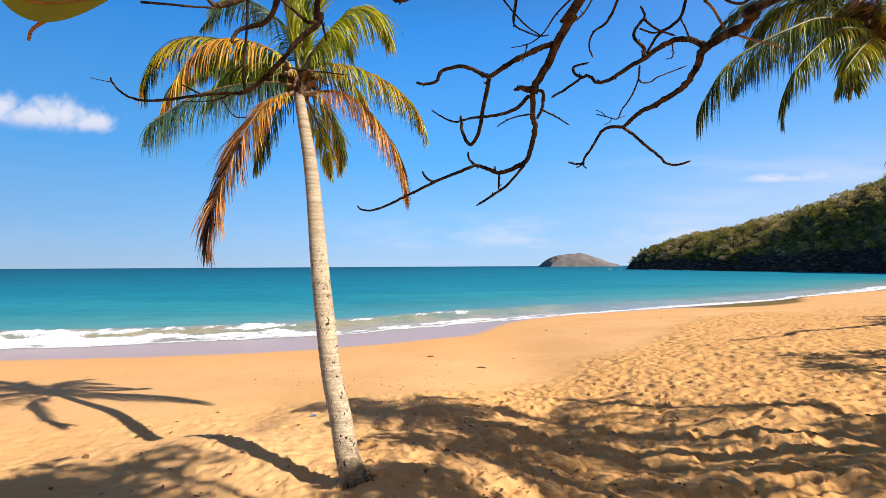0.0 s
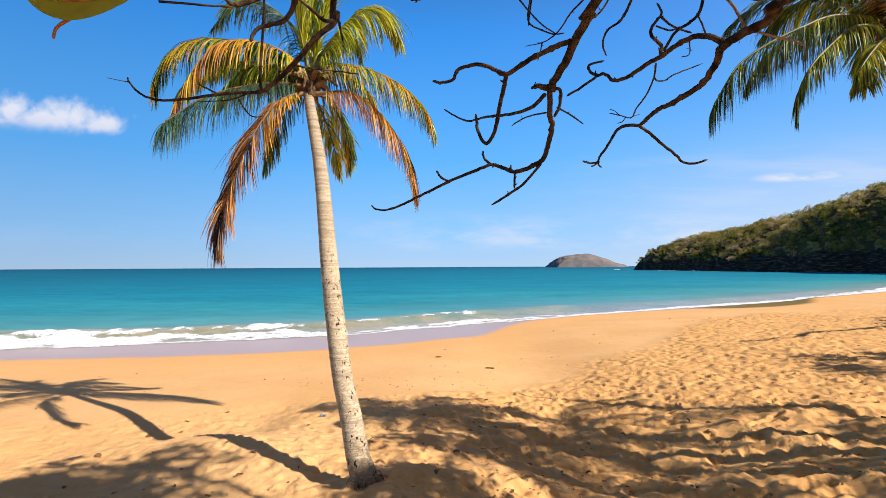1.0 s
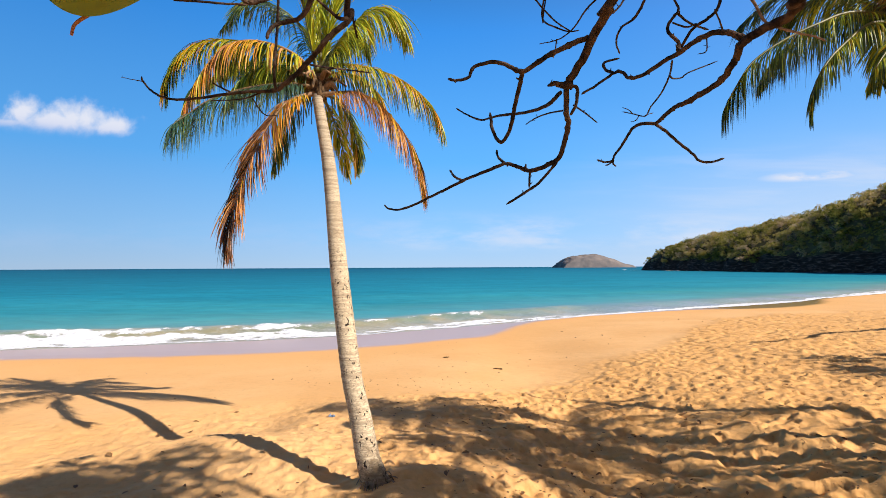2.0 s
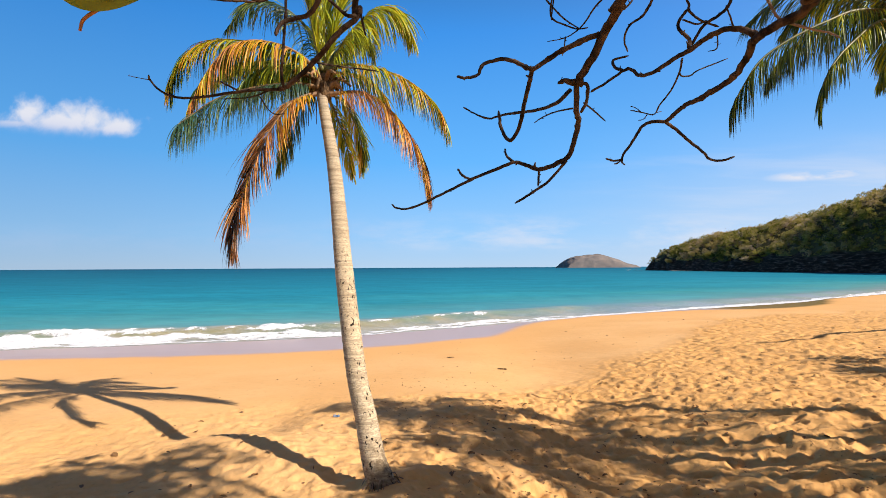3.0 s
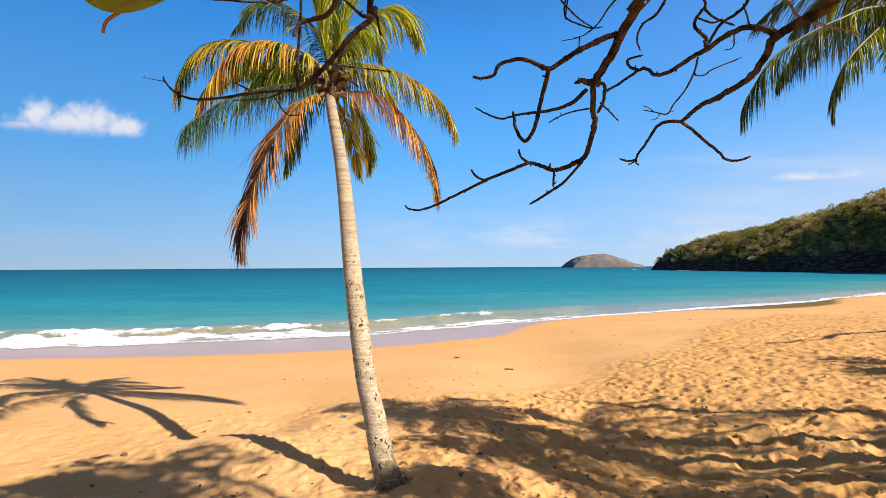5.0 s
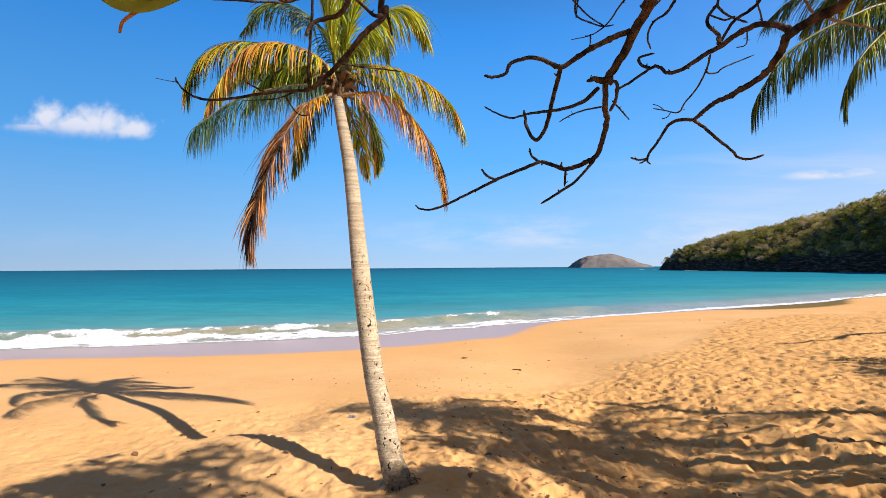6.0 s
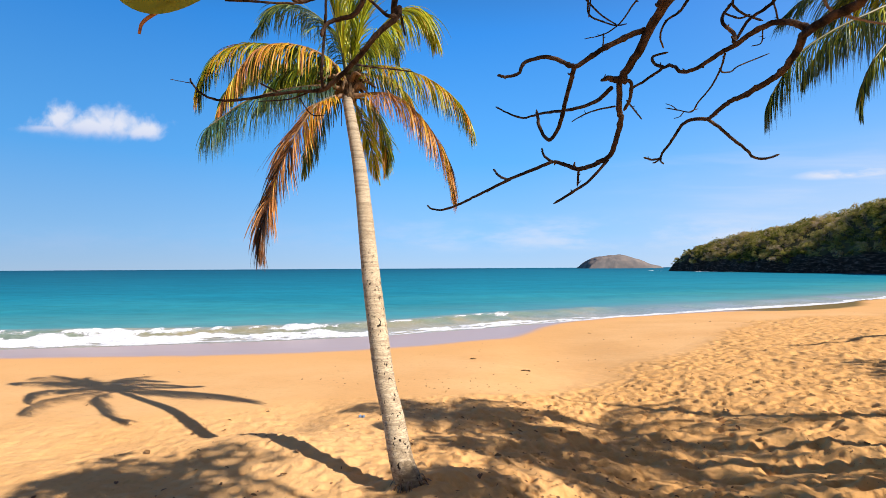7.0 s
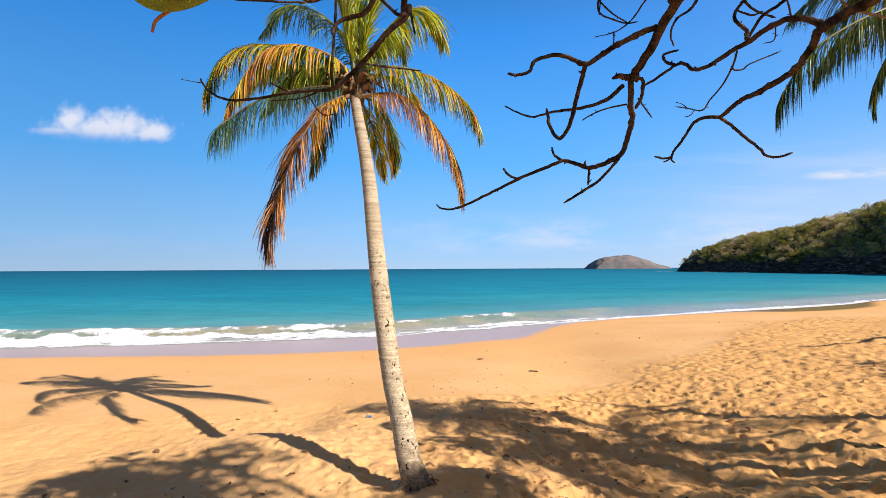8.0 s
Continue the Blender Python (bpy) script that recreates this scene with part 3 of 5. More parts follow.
def sea_foam():
    """Lumpy white water on the wave's crest and running up the sand."""
    xs = np.arange(-36, 66, 0.075)
    ws = np.arange(-1.3, 6.0, 0.06)
    X, Wd = np.meshgrid(xs, ws, indexing="ij")
    Y = np.interp(X, TABLE_X, TABLE_E) + Wd * np.sqrt(1 + np.interp(X, TABLE_X, TABLE_T) ** 2)
    lace = value_noise(X * 0.9, Wd * 1.5, 44) * 0.5 + value_noise(X * 2.3, Wd * 3.4, 45) * 0.4 + value_noise(X * 5.5, Wd * 7, 46) * 0.3
    # the thin lip that runs up the sand
    run = 0.35 * value_noise(X * 0.45, X * 0, 41) + 0.16 * value_noise(X * 1.7, X * 0, 42)
    lip = np.interp(X, (-36, -6, 6, 16, 40, 66), (0.30, 0.40, 0.46, 0.60, 0.78, 0.90)) - np.abs(Wd - run - 0.12) * np.interp(X, (-36, 0, 14, 66), (1.6, 1.4, 1.0, 0.75)) + lace * 0.30
    # the churned water behind it, solid to the west and torn elsewhere
    back = np.interp(X, (-36, -18, -13, -10.5, -8, -6.6, -4.6, -3.2, -1.4, 1, 5, 9, 15, 30, 40, 66),
                     (3.5, 3.4, 2.9, 2.7, 3.0, 2.1, 1.9, 1.9, 2.2, 2.3, 1.9, 1.2, 1.0, 1.4, 2.4, 2.6)) + 0.5 * value_noise(X * 0.7, X * 0, 43)
    full = np.interp(X, (-36, -17, -13.4, -12.2, -10, -8.0, -6.8, -3.6, 0, 6, 14, 66), (0.44, 0.42, 0.40, 0.12, 0.42, 0.44, 0.14, 0.17, 0.20, 0.14, 0.08, 0.30))
    body = np.minimum(ramp01(back - Wd, 0, 0.9), ramp01(Wd - run, -0.1, 0.4))
    churn = (full + lace * np.interp(X, (-36, -14, -12), (0.52, 0.55, 0.72))) * body - (1 - body) * 0.8
    # the curling crest
    crest = 3.3 + value_noise(X * 0.12, Y * 0 + 3, 31) * 0.6 + np.interp(X, (-20, -5, 5, 25), (0.6, 0.2, 0.0, 0.6))
    top = np.interp(X, (-36, -16, -12, -10.2, -9.6, -7.6, -7, -4, 4, 9, 66), (0.25, 0.2, 0.05, 0.05, 0.38, 0.38, -0.05, -0.02, 0.0, -0.3, -0.4)) + lace * 0.5 - np.abs(Wd - crest + 0.35) * 0.9
    mask = np.maximum(np.maximum(lip, churn), top)
    thick = np.clip(mask, 0, 0.6) * np.interp(X, (-36, -12, -6, 10, 66), (0.26, 0.22, 0.16, 0.08, 0.14)) * ramp01(Wd, -0.3, 1.2)
    base = np.maximum(swell(X.ravel(), Y.ravel()).reshape(X.shape), ground(X.ravel(), Y.ravel()).reshape(X.shape))
    Z = base + 0.012 + thick * (0.9 + 0.3 * lace) + 0.006 * value_noise(X * 8, Wd * 9, 47) * ramp01(mask, -0.1, 0.2)
    n, k = X.shape
    i, j = np.meshgrid(np.arange(n - 1), np.arange(k - 1), indexing="ij")
    f = np.stack([i * k + j, (i + 1) * k + j, (i + 1) * k + j + 1, i * k + j + 1], -1).reshape(-1, 4)
    f = f[(mask.ravel() > -0.2)[f].all(axis=1)]
    ob = sheet("sea_foam", X.ravel(), Y.ravel(), Z.ravel(), f[:, ::-1], FOAM, {"cover": mask.ravel()})
    tagged(ob, "white foam of a small wave breaking on the sand", "foam", kind="stuff")


sea_foam()


# ---- headland and island ----
def headland():
    x0, ys, xs = 158.0, np.arange(60, 426, 2.5), np.arange(0, 190, 2.2)
    Yg, I = np.meshgrid(ys, xs, indexing="ij")
    front = x0 - 6 * ramp01(Yg, 300, 420) + 5 * value_noise(Yg * 0.03, Yg * 0, 51) + 2.0 * value_noise(Yg * 0.14, Yg * 0, 52)
    top = np.interp(Yg, (60, 150, 188, 225, 270, 330, 375, 395, 406, 412, 418), (69, 59.2, 51.0, 42.6, 33.8, 25.6, 20.7, 18.2, 16.3, 13.5, 0.0))
    cliff = np.minimum(top, 5.5 + 2.6 * value_noise(Yg * 0.05, I * 0.1, 53) + 1.3 * value_noise(Yg * 0.17, I * 0.1, 56)) * ramp01(I, -2, 5)
    cliff = cliff + (np.minimum(top, 5.5) - cliff) * ramp01(I, 5, 22)
    Z = cliff + np.maximum(top - 6, 0) * (1 - (1 - np.clip((I / np.interp(Yg, (280, 395), (1.0, 0.26)) - 2) / 56, 0, 1)) ** np.interp(Yg, (200, 270), (2.2, 1.85))) + 0.8 * value_noise(Yg * 0.07, I * 0.07, 54) * ramp01(I, 3, 15)
    X = front + I + 1.6 * value_noise(Yg * 0.3, Z * 0.5, 55)
    Z = np.where(I == 0, -3, Z)
    end = ramp01(Yg, 421, 411)
    Z = Z * end - 3 * (1 - end)
    n, k = X.shape
    i, j = np.meshgrid(np.arange(n - 1), np.arange(k - 1), indexing="ij")
    f = np.stack([i * k + j, (i + 1) * k + j, (i + 1) * k + j + 1, i * k + j + 1], -1).reshape(-1, 4)
    hill = thing("headland", (x0, 250, 0), "wooded headland with dark rock cliffs above the sea", "headland", kind="structure")
    zc = Z.ravel()[f].mean(axis=1)
    yc = Yg.ravel()[f].mean(axis=1)
    slope = sheet("cliff", X.ravel(), Yg.ravel(), Z.ravel(), f, ROCK, {})
    slope.data.materials.append(WOODS)
    slope.data.polygons.foreach_set("material_index", (zc > 8 + 2.5 * value_noise(yc * 0.11, yc * 0, 57)).astype(np.int32))
    slope.parent = hill
    slope.matrix_parent_inverse = hill.matrix_world.inverted()
    # the wood: single crowns, each of several leafy clumps, some of them bare and twiggy
    rng = np.random.RandomState(7)
    V, F, M, T = [], [], [], []
    count = 0
    for tree in range(3900):
        a, b = (rng.randint(40, n - 1) if tree % 14 else rng.randint(0, 40)), int(rng.beta(1.0, 3.2) * (k - 1))
        p = np.array((X[a, b], Yg[a, b], Z[a, b]))
        if p[2] < (3.6 if p[1] > 270 else 5.6) + 2.2 * rng.rand() or I[a, b] < 1.5:
            continue
        r = rng.uniform(1.3, 3.0) * (0.6 if p[1] > 380 else 1.0) * (1.3 if rng.rand() < 0.12 else 1.0)
        kind = float(value_noise(np.array([p[1] * 0.045]), np.array([I[a, b] * 0.09]), 58)[0])
        tint = np.clip(0.45 + 0.35 * kind + rng.normal() * 0.2, 0, 1)
        c = p + np.array((rng.uniform(-1, 1), rng.uniform(-1, 1), r * rng.uniform(0.35, 0.75)))
        bare = rng.rand() < 0.14 and p[2] > 10
        for _ in range(rng.randint(4, 8)):
            o = rng.normal(size=3)
            o = c + o / np.linalg.norm(o) * r * 0.62 * np.array((1, 1, 0.8)) + np.array((0, 0, 0.15 * r))
            rr = r * rng.uniform(0.32, 0.55)
            m = int((6 if bare else 17) * rr + 4)
            d = rng.normal(size=(m, 3))
            d /= np.linalg.norm(d, axis=1)[:, None]
            d[:, 2] = np.abs(d[:, 2]) * 1.1 - 0.35
            q = o + d * rr * rng.uniform(0.65, 1.15, size=(m, 1))
            s = rng.uniform(0.14, 0.42, size=(m, 1)) * (0.6 if bare else 1.0)
            t1 = rng.normal(size=(m, 3))
            t1 -= d * (t1 * d).sum(1)[:, None] * 0.4
            t1 /= np.linalg.norm(t1, axis=1)[:, None]
            t2 = np.cross(d, t1) + rng.normal(size=(m, 3)) * 0.4
            V.append(np.stack([q - t1 * s, q - t2 * s * 0.7, q + t1 * s, q + t2 * s * 0.7], 1).reshape(-1, 3))
            F.append(np.arange(count, count + m * 4).reshape(-1, 4))
            M.append(np.zeros(m, dtype=np.int32))
            T.append(np.full(m * 4, max(tint, 0.8) if bare else tint))
            count += m * 4
        for _ in range(8 if bare else (2 if rng.rand() < 0.3 else 0)):
            # grey boughs, few among leaves and many on a bare tree
            e = c + rng.normal(size=3) * r * np.array((0.6, 0.6, 0.4)) + np.array((-0.3, -0.2, 0.35)) * r
            w = np.array((0.06, -0.06, 0.0)) * rng.uniform(0.6, 1.2)
            f0 = p + np.array((-0.3 * r, -0.2 * r, -0.2))
            V.append(np.array((f0 - w, f0 + w, e + w * 0.3, e - w * 0.3)))
            F.append(np.arange(count, count + 4).reshape(1, 4))
            M.append(np.ones(1, dtype=np.int32))
            T.append(np.full(4, 1.0))
            count += 4
    V, F, M = np.vstack(V), np.vstack(F), np.concatenate(M)
    wood = sheet("woodland", V[:, 0], V[:, 1], V[:, 2], F, CANOPY, {"tint": np.concatenate(T)})
    wood.data.materials.append(PALE_BARK)
    wood.data.polygons.foreach_set("material_index", M)
    tagged(wood, "dry olive-green scrub wood covering the headland", "trees", kind="stuff")


headland()


def headland_surf():
    """Broken white water along the foot of the headland."""
    ys, k = np.arange(300, 432, 0.7), 9
    Yg, J = np.meshgrid(ys, np.arange(k), indexing="ij")
    X = 147 + 5 * value_noise(Yg * 0.03, Yg * 0, 51) - 6 * ramp01(Yg, 300, 420) + J * 1.1 + 1.5 * value_noise(Yg * 0.2, J * 0.4, 91)
    cover = value_noise(Yg * 0.09, J * 0.2, 92) + 0.4 * value_noise(Yg * 0.5, J * 0.7, 93) + 0.4 * ramp01(Yg, 385, 420) - 0.25 - 0.09 * np.abs(J - 5)
    Z = 0.1 + 0.25 * np.clip(cover, 0, 1)
    n = len(ys)
    i, j = np.meshgrid(np.arange(n - 1), np.arange(k - 1), indexing="ij")
    f = np.stack([i * k + j, (i + 1) * k + j, (i + 1) * k + j + 1, i * k + j + 1], -1).reshape(-1, 4)
    f = f[(cover.ravel() > -0.1)[f].all(axis=1)]
    ob = sheet("sea_foam", X.ravel(), Yg.ravel(), Z.ravel(), f, FOAM, {"cover": cover.ravel()})
    tagged(ob, "white surf washing round the rocks of the headland", "foam", kind="stuff")


headland_surf()


def far_island():
    u, v = np.meshgrid(np.linspace(0, 1, 90), np.linspace(-1, 1, 40), indexing="ij")
    prof = np.interp(u, (0, 0.03, 0.10, 0.2, 0.38, 0.52, 0.62, 0.75, 0.9, 1.0), (0, 14, 27, 35, 40, 40, 34, 22, 10, -3))
    X = 305 + u * 208 + value_noise(u * 20, v * 4, 61) * 3
    Y = 1500 + v * 90
    Z = prof * np.sqrt(np.clip(1 - v * v, 0, 1)) ** 0.6 + value_noise(u * 14, v * 6, 62) * 1.6 - 1.5
    n, k = u.shape
    i, j = np.meshgrid(np.arange(n - 1), np.arange(k - 1), indexing="ij")
    f = np.stack([i * k + j, (i + 1) * k + j, (i + 1) * k + j + 1, i * k + j + 1], -1).reshape(-1, 4)
    ob = sheet("island", X.ravel(), Y.ravel(), Z.ravel(), f[:, ::-1], ISLAND, {})
    tagged(ob, "low grey-brown island with a steep end, out at sea", "island", kind="structure")


far_island()


# ---- palms ----
def frond(palm, pts, ripe_shade, length=0.78, per_side=95, droop=0.75, seed=0, stalk=RACHIS, spread=1.0, label="", slim=1.0, forward=0.0, ends=0.12, tail=0.0, blue=0.0, torn=(0.05, 0.05), vary=1.0):
    """A palm frond: a tapering stalk with two combs of ribbon leaflets, folded along their ribs. Tone: from green (0)
    over yellow (0.5) and orange (0.7) to rotten brown (1), at foot and tip of either comb; ends adds to it towards the
    leaflets' tips.
    The tone holds real ripening and also the lit and shaded look of combs and leaflet ends."""
    rng = np.random.RandomState(seed)
    line = spline(pts, 10)
    n = len(line)
    rad = np.interp(np.linspace(0, 1, n), (0, 0.10, 0.3, 1), (0.042, 0.024, 0.015, 0.004))
    ob = part("frond", *tube(line, rad, 7), stalk, palm, label)
    seg = np.concatenate([[0], np.cumsum(np.linalg.norm(np.diff(line, axis=0), axis=1))])
    total = seg[-1]
    per_side = int(per_side * 2.05)
    V, F, R, B = [], [], [], []
    for k, side in enumerate((-1, 1)):
        for i in range(per_side):
            if rng.rand() < torn[k]:
                continue
            t = 0.07 + 0.93 * (i + rng.uniform(0.1, 0.9)) / per_side
            tuft = value_noise(np.array([t * 11 + seed * 1.7, t * 23 + seed, t * 7 - seed, t * 17 + seed * 0.7]), np.array([side * 2.3, side * 1.1, side * 3.7, side * 5.1]), 72)
            s = t * total
            base = np.array([np.interp(s, seg, line[:, a]) for a in range(3)])
            ahead = np.array([np.interp(min(s + 0.05, total), seg, line[:, a]) for a in range(3)])
            back = np.array([np.interp(max(s - 0.05, 0), seg, line[:, a]) for a in range(3)])
            tan = (ahead - back) / (np.linalg.norm(ahead - back) + 1e-9)
            out = np.cross(tan, (0, 0, 1.0))
            out = out / (np.linalg.norm(out) + 1e-6) * side
            up = np.cross(out * side, tan)
            sweep = math.radians(min(78, np.interp(t, (0.1, 0.6, 1.0), (20, 36, 66)) + forward + rng.normal() * 5 + 13 * tuft[0]))
            way = out * math.cos(sweep) * spread + tan * math.sin(sweep) + up * (rng.uniform(0.05, 0.25) + 0.12 * tuft[1]) + rng.normal(size=3) * 0.045
            way /= np.linalg.norm(way)
            size = 1.3 * length * np.interp(t, (0.06, 0.30, 0.65, 0.9, 1.0), (0.40, 1.0, 0.90 + 0.1 * tail, 0.55 + 0.4 * tail, 0.32 + 0.35 * tail)) * rng.uniform(0.78, 1.06) * (1 + 0.15 * tuft[1])
            fall = droop * rng.uniform(0.75, 1.2) * (1 + 0.2 * tuft[2])
            pull = np.array((0.07 + 0.10 * tuft[2], 0.03 + 0.06 * tuft[0], -fall)) + rng.normal(size=3) * 0.06
            width = 0.0088 * slim * rng.uniform(0.8, 1.2)
            # far combs in shade get a darker tone besides their own ripeness
            own = np.interp(t, (0, 1), ripe_shade[k]) + vary * (0.13 * tuft[3] + rng.normal() * 0.10)
            if own > 0.66:
                width *= 0.85
            k0, p, d = len(V), base, way.copy()
            across = tan + np.cross(way, tan) * rng.normal() * 0.9
            for q in range(7):
                wide = width * (0.5, 0.9, 1.0, 0.95, 0.8, 0.5, 0.06)[q]
                across = across - d * (across @ d)
                across /= np.linalg.norm(across) + 1e-9
                crown = np.cross(across, d) * (wide * 0.45)
                V.extend((p - across * wide, p + crown, p + across * wide))
                R.extend((own + ends * (q / 6) ** 1.6,) * 3)
                B.extend((blue,) * 3)
                d = d + pull * 0.30
                d /= np.linalg.norm(d)
                p = p + d * size / 6
            for q in range(6):
                a = k0 + 3 * q
                F.extend(((a, a + 1, a + 4, a + 3), (a + 1, a + 2, a + 5, a + 4)))
    V = np.array(V)
    leaves = sheet("foliage", V[:, 0], V[:, 1], V[:, 2], np.array(F), LEAFLET, {"ripe_shade": np.array(R), "blue": np.array(B)})
    leaves.parent = ob
    leaves.matrix_parent_inverse = ob.matrix_world.inverted()
    tagged(leaves, kind="stuff")
    return ob


def palm_trunk(palm, pts, radii, seed):
    """A leaning trunk with ring scars and a swollen, scuffed foot."""
    line = spline(pts, 44)
    n = len(line)
    rad = np.interp(np.linspace(0, len(pts) - 1, n), np.arange(len(pts)), radii)
    rng = np.random.RandomState(seed)
    length = np.concatenate([[0], np.cumsum(np.linalg.norm(np.diff(line, axis=0), axis=1))])
    ring = 0.0028 * (0.6 + 0.5 * np.sin(length * 3.1 + 1.0) * np.sin(length * 7.7)) * (np.abs(((length / 0.062 + 0.6 * np.sin(length * 5)) % 1.0) - 0.5) * 2 - 0.5)
    verts, faces = tube(line, rad + ring + rng.normal(size=n) * 0.0010, 22, 0.012, seed)
    return part("trunk", verts, faces, PALM_BARK, palm, "pale grey-beige ringed trunk with dark nicks")


def crown_base(palm, hub, axis, seed, stubs=9):
    """Fibrous sheath, broken leaf bases and a few dry hanging stalks at the crown's foot."""
    rng = np.random.RandomState(seed)
    hub, axis = np.array(hub, dtype=float), np.array(axis, dtype=float)
    axis /= np.linalg.norm(axis)
    line = np.array([hub + axis * a for a in np.linspace(-0.30, 0.35, 9)])
    part("sheath", *tube(line, (0.09, 0.115, 0.135, 0.14, 0.13, 0.115, 0.095, 0.07, 0.03), 12, 0.16, seed), FIBRE, palm, "brown fibrous leaf sheath")
    for i in range(stubs):
        w = 2 * math.pi * i / stubs + rng.uniform(-0.2, 0.2)
        out = np.array((math.cos(w), math.sin(w), 0.0))
        s = hub + axis * rng.uniform(-0.15, 0.12) + out * 0.07
        long = rng.uniform(0.18, 0.42)
        pts = [s, s + out * long * 0.5 + np.array((0, 0, 0.10)), s + out * long + np.array((0, 0, rng.uniform(-0.12, 0.12)))]
        part("leaf_base", *tube(spline(pts, 4), np.interp(np.linspace(0, 1, 9), (0, 1), (0.046, 0.014)), 7, 0.1, seed + i), FIBRE if i % 2 else RACHIS_DRY, palm)
    for i in range(4):
        w = rng.uniform(0, 2 * math.pi)
        s = hub + np.array((math.cos(w) * 0.1, math.sin(w) * 0.1, -0.08))
        pts = [s, s + np.array((math.cos(w) * 0.10, math.sin(w) * 0.10, -0.15)), s + np.array((math.cos(w) * 0.11, math.sin(w) * 0.11, -0.45 - 0.15 * rng.rand()))]
        part("dry_stalk", *tube(spline(pts, 4), np.interp(np.linspace(0, 1, 9), (0, 1), (0.012, 0.006)), 5, 0.2, seed + i), FIBRE, palm)


def arc(hub, turn, rise, long, sag):
    """Control points of a frond that leaves the hub at an angle and bends down."""
    h = np.array(hub, dtype=float)
    out = np.array((math.cos(radians(turn)), math.sin(radians(turn)), 0.0))
    return [h + out * (0.06 + long * t * math.cos(radians(rise)) * (1 - 0.15 * sag * t)) + np.array((0, 0, long * (t * math.sin(radians(rise)) - sag * t * t))) for t in (0, 0.25, 0.5, 0.75, 1.0)]


FRESH, TURNING = ((0.10, 0.22), (0.10, 0.22)), ((0.34, 0.60), (0.30, 0.50))

leaning_palm = thing("coconut_palm", (-0.85, 4.93, 1.15), "leaning coconut palm with green and withered orange fronds, rooted in sand", "palm tree", "palms on the beach")
palm_trunk(leaning_palm, [(-0.78, 4.90, 1.00), (-0.803, 4.930, 1.170), (-0.898, 5.010, 1.387), (-1.010, 5.190, 1.754), (-1.130, 5.380, 2.093), (-1.259, 5.670, 2.578), (-1.425, 6.080, 3.234), (-1.728, 6.860, 4.567), (-2.040, 7.450, 5.684), (-2.105, 7.63, 6.00)],
           (0.155, 0.134, 0.118, 0.109, 0.106, 0.107, 0.106, 0.093, 0.074, 0.070), 3)
rng = np.random.RandomState(17)
for k in range(34):
    # a skirt of short roots where the trunk enters the sand
    w = 2 * math.pi * k / 34 + rng.uniform(-0.2, 0.2)
    d = np.array((math.cos(w), math.sin(w), 0.0))
    c = np.array((-0.815, 4.935, 0.0)) + d * 0.116
    c[2] = height(c[0], c[1]) + rng.uniform(0.0, 0.07)
    e = c + d * rng.uniform(0.02, 0.10) + np.array((rng.normal(), rng.normal(), 0.0)) * 0.02
    e[2] = height(e[0], e[1]) - 0.02
    part("root", *tube(spline([c, (c + e) / 2 + np.array((0, 0, 0.025)), e], 4), np.linspace(rng.uniform(0.005, 0.010), 0.004, 9), 5, 0.2, k), PALE_BARK if k % 3 else FIBRE, leaning_palm)
HUB = (-2.09, 7.63, 6.02)
crown_base(leaning_palm, HUB, (-0.25, 0.5, 1.0), 5, 17)
frond(leaning_palm, [(-2.147, 7.650, 6.095), (-2.552, 7.710, 6.467), (-3.098, 7.780, 6.709), (-3.604, 7.840, 6.817), (-4.050, 7.910, 6.804), (-4.388, 7.970, 6.642), (-4.619, 8.040, 6.336), (-4.712, 8.100, 6.112)],
      ((0.43, 0.36), (0.16, 0.18)), 0.58, 112, 1.6, 1, spread=0.6, slim=0.85, ends=0.14, tail=0.3)
frond(leaning_palm, [(-2.144, 7.550, 6.058), (-2.253, 7.430, 6.284), (-2.479, 7.310, 6.426), (-2.745, 7.190, 6.481), (-3.008, 7.070, 6.453), (-3.225, 6.960, 6.317), (-3.404, 6.840, 6.032), (-3.528, 6.720, 5.680), (-3.580, 6.600, 5.377)],
      ((0.60, 0.77), (0.13, 0.26)), 0.56, 120, 2.0, 2, RACHIS_DRY, spread=0.6, label="half-withered orange frond", ends=0.02, tail=0.2, torn=(0.42, 0.0))
frond(leaning_palm, [(-2.161, 7.550, 5.956), (-2.450, 7.280, 5.910), (-2.902, 7.000, 5.755), (-3.262, 6.700, 5.506), (-3.389, 6.380, 5.227), (-3.422, 6.050, 4.983)],
      ((0.14, 0.12), (0.08, 0.12)), 0.62, 100, 1.7, 3, FIBRE, spread=0.7, slim=0.5, ends=0.04, tail=0.5, blue=1.0)
# withered orange; one comb and the tip browned further for their shaded side
frond(leaning_palm, [(-2.129, 7.500, 5.828), (-2.252, 7.300, 5.735), (-2.396, 7.100, 5.572), (-2.565, 6.900, 5.213), (-2.702, 6.750, 4.815), (-2.829, 6.650, 4.413), (-2.885, 6.550, 4.053), (-2.924, 6.500, 3.693), (-2.937, 6.500, 3.564)],
      ((0.67, 0.90), (0.84, 1.0)), 0.64, 125, 0.8, 4, RACHIS_DRY, spread=0.88, label="withered orange-brown hanging frond", forward=8, ends=0.06, tail=0.35)
frond(leaning_palm, [(-1.993, 7.550, 6.195), (-1.706, 7.510, 6.272), (-1.246, 7.470, 6.187), (-0.823, 7.420, 5.999), (-0.480, 7.380, 5.724), (-0.266, 7.340, 5.412), (-0.224, 7.300, 5.252)],
      ((0.24, 0.30), (0.50, 0.58)), 0.56, 105, 1.8, 5, spread=0.6, slim=0.72, ends=-0.12, tail=0.35)
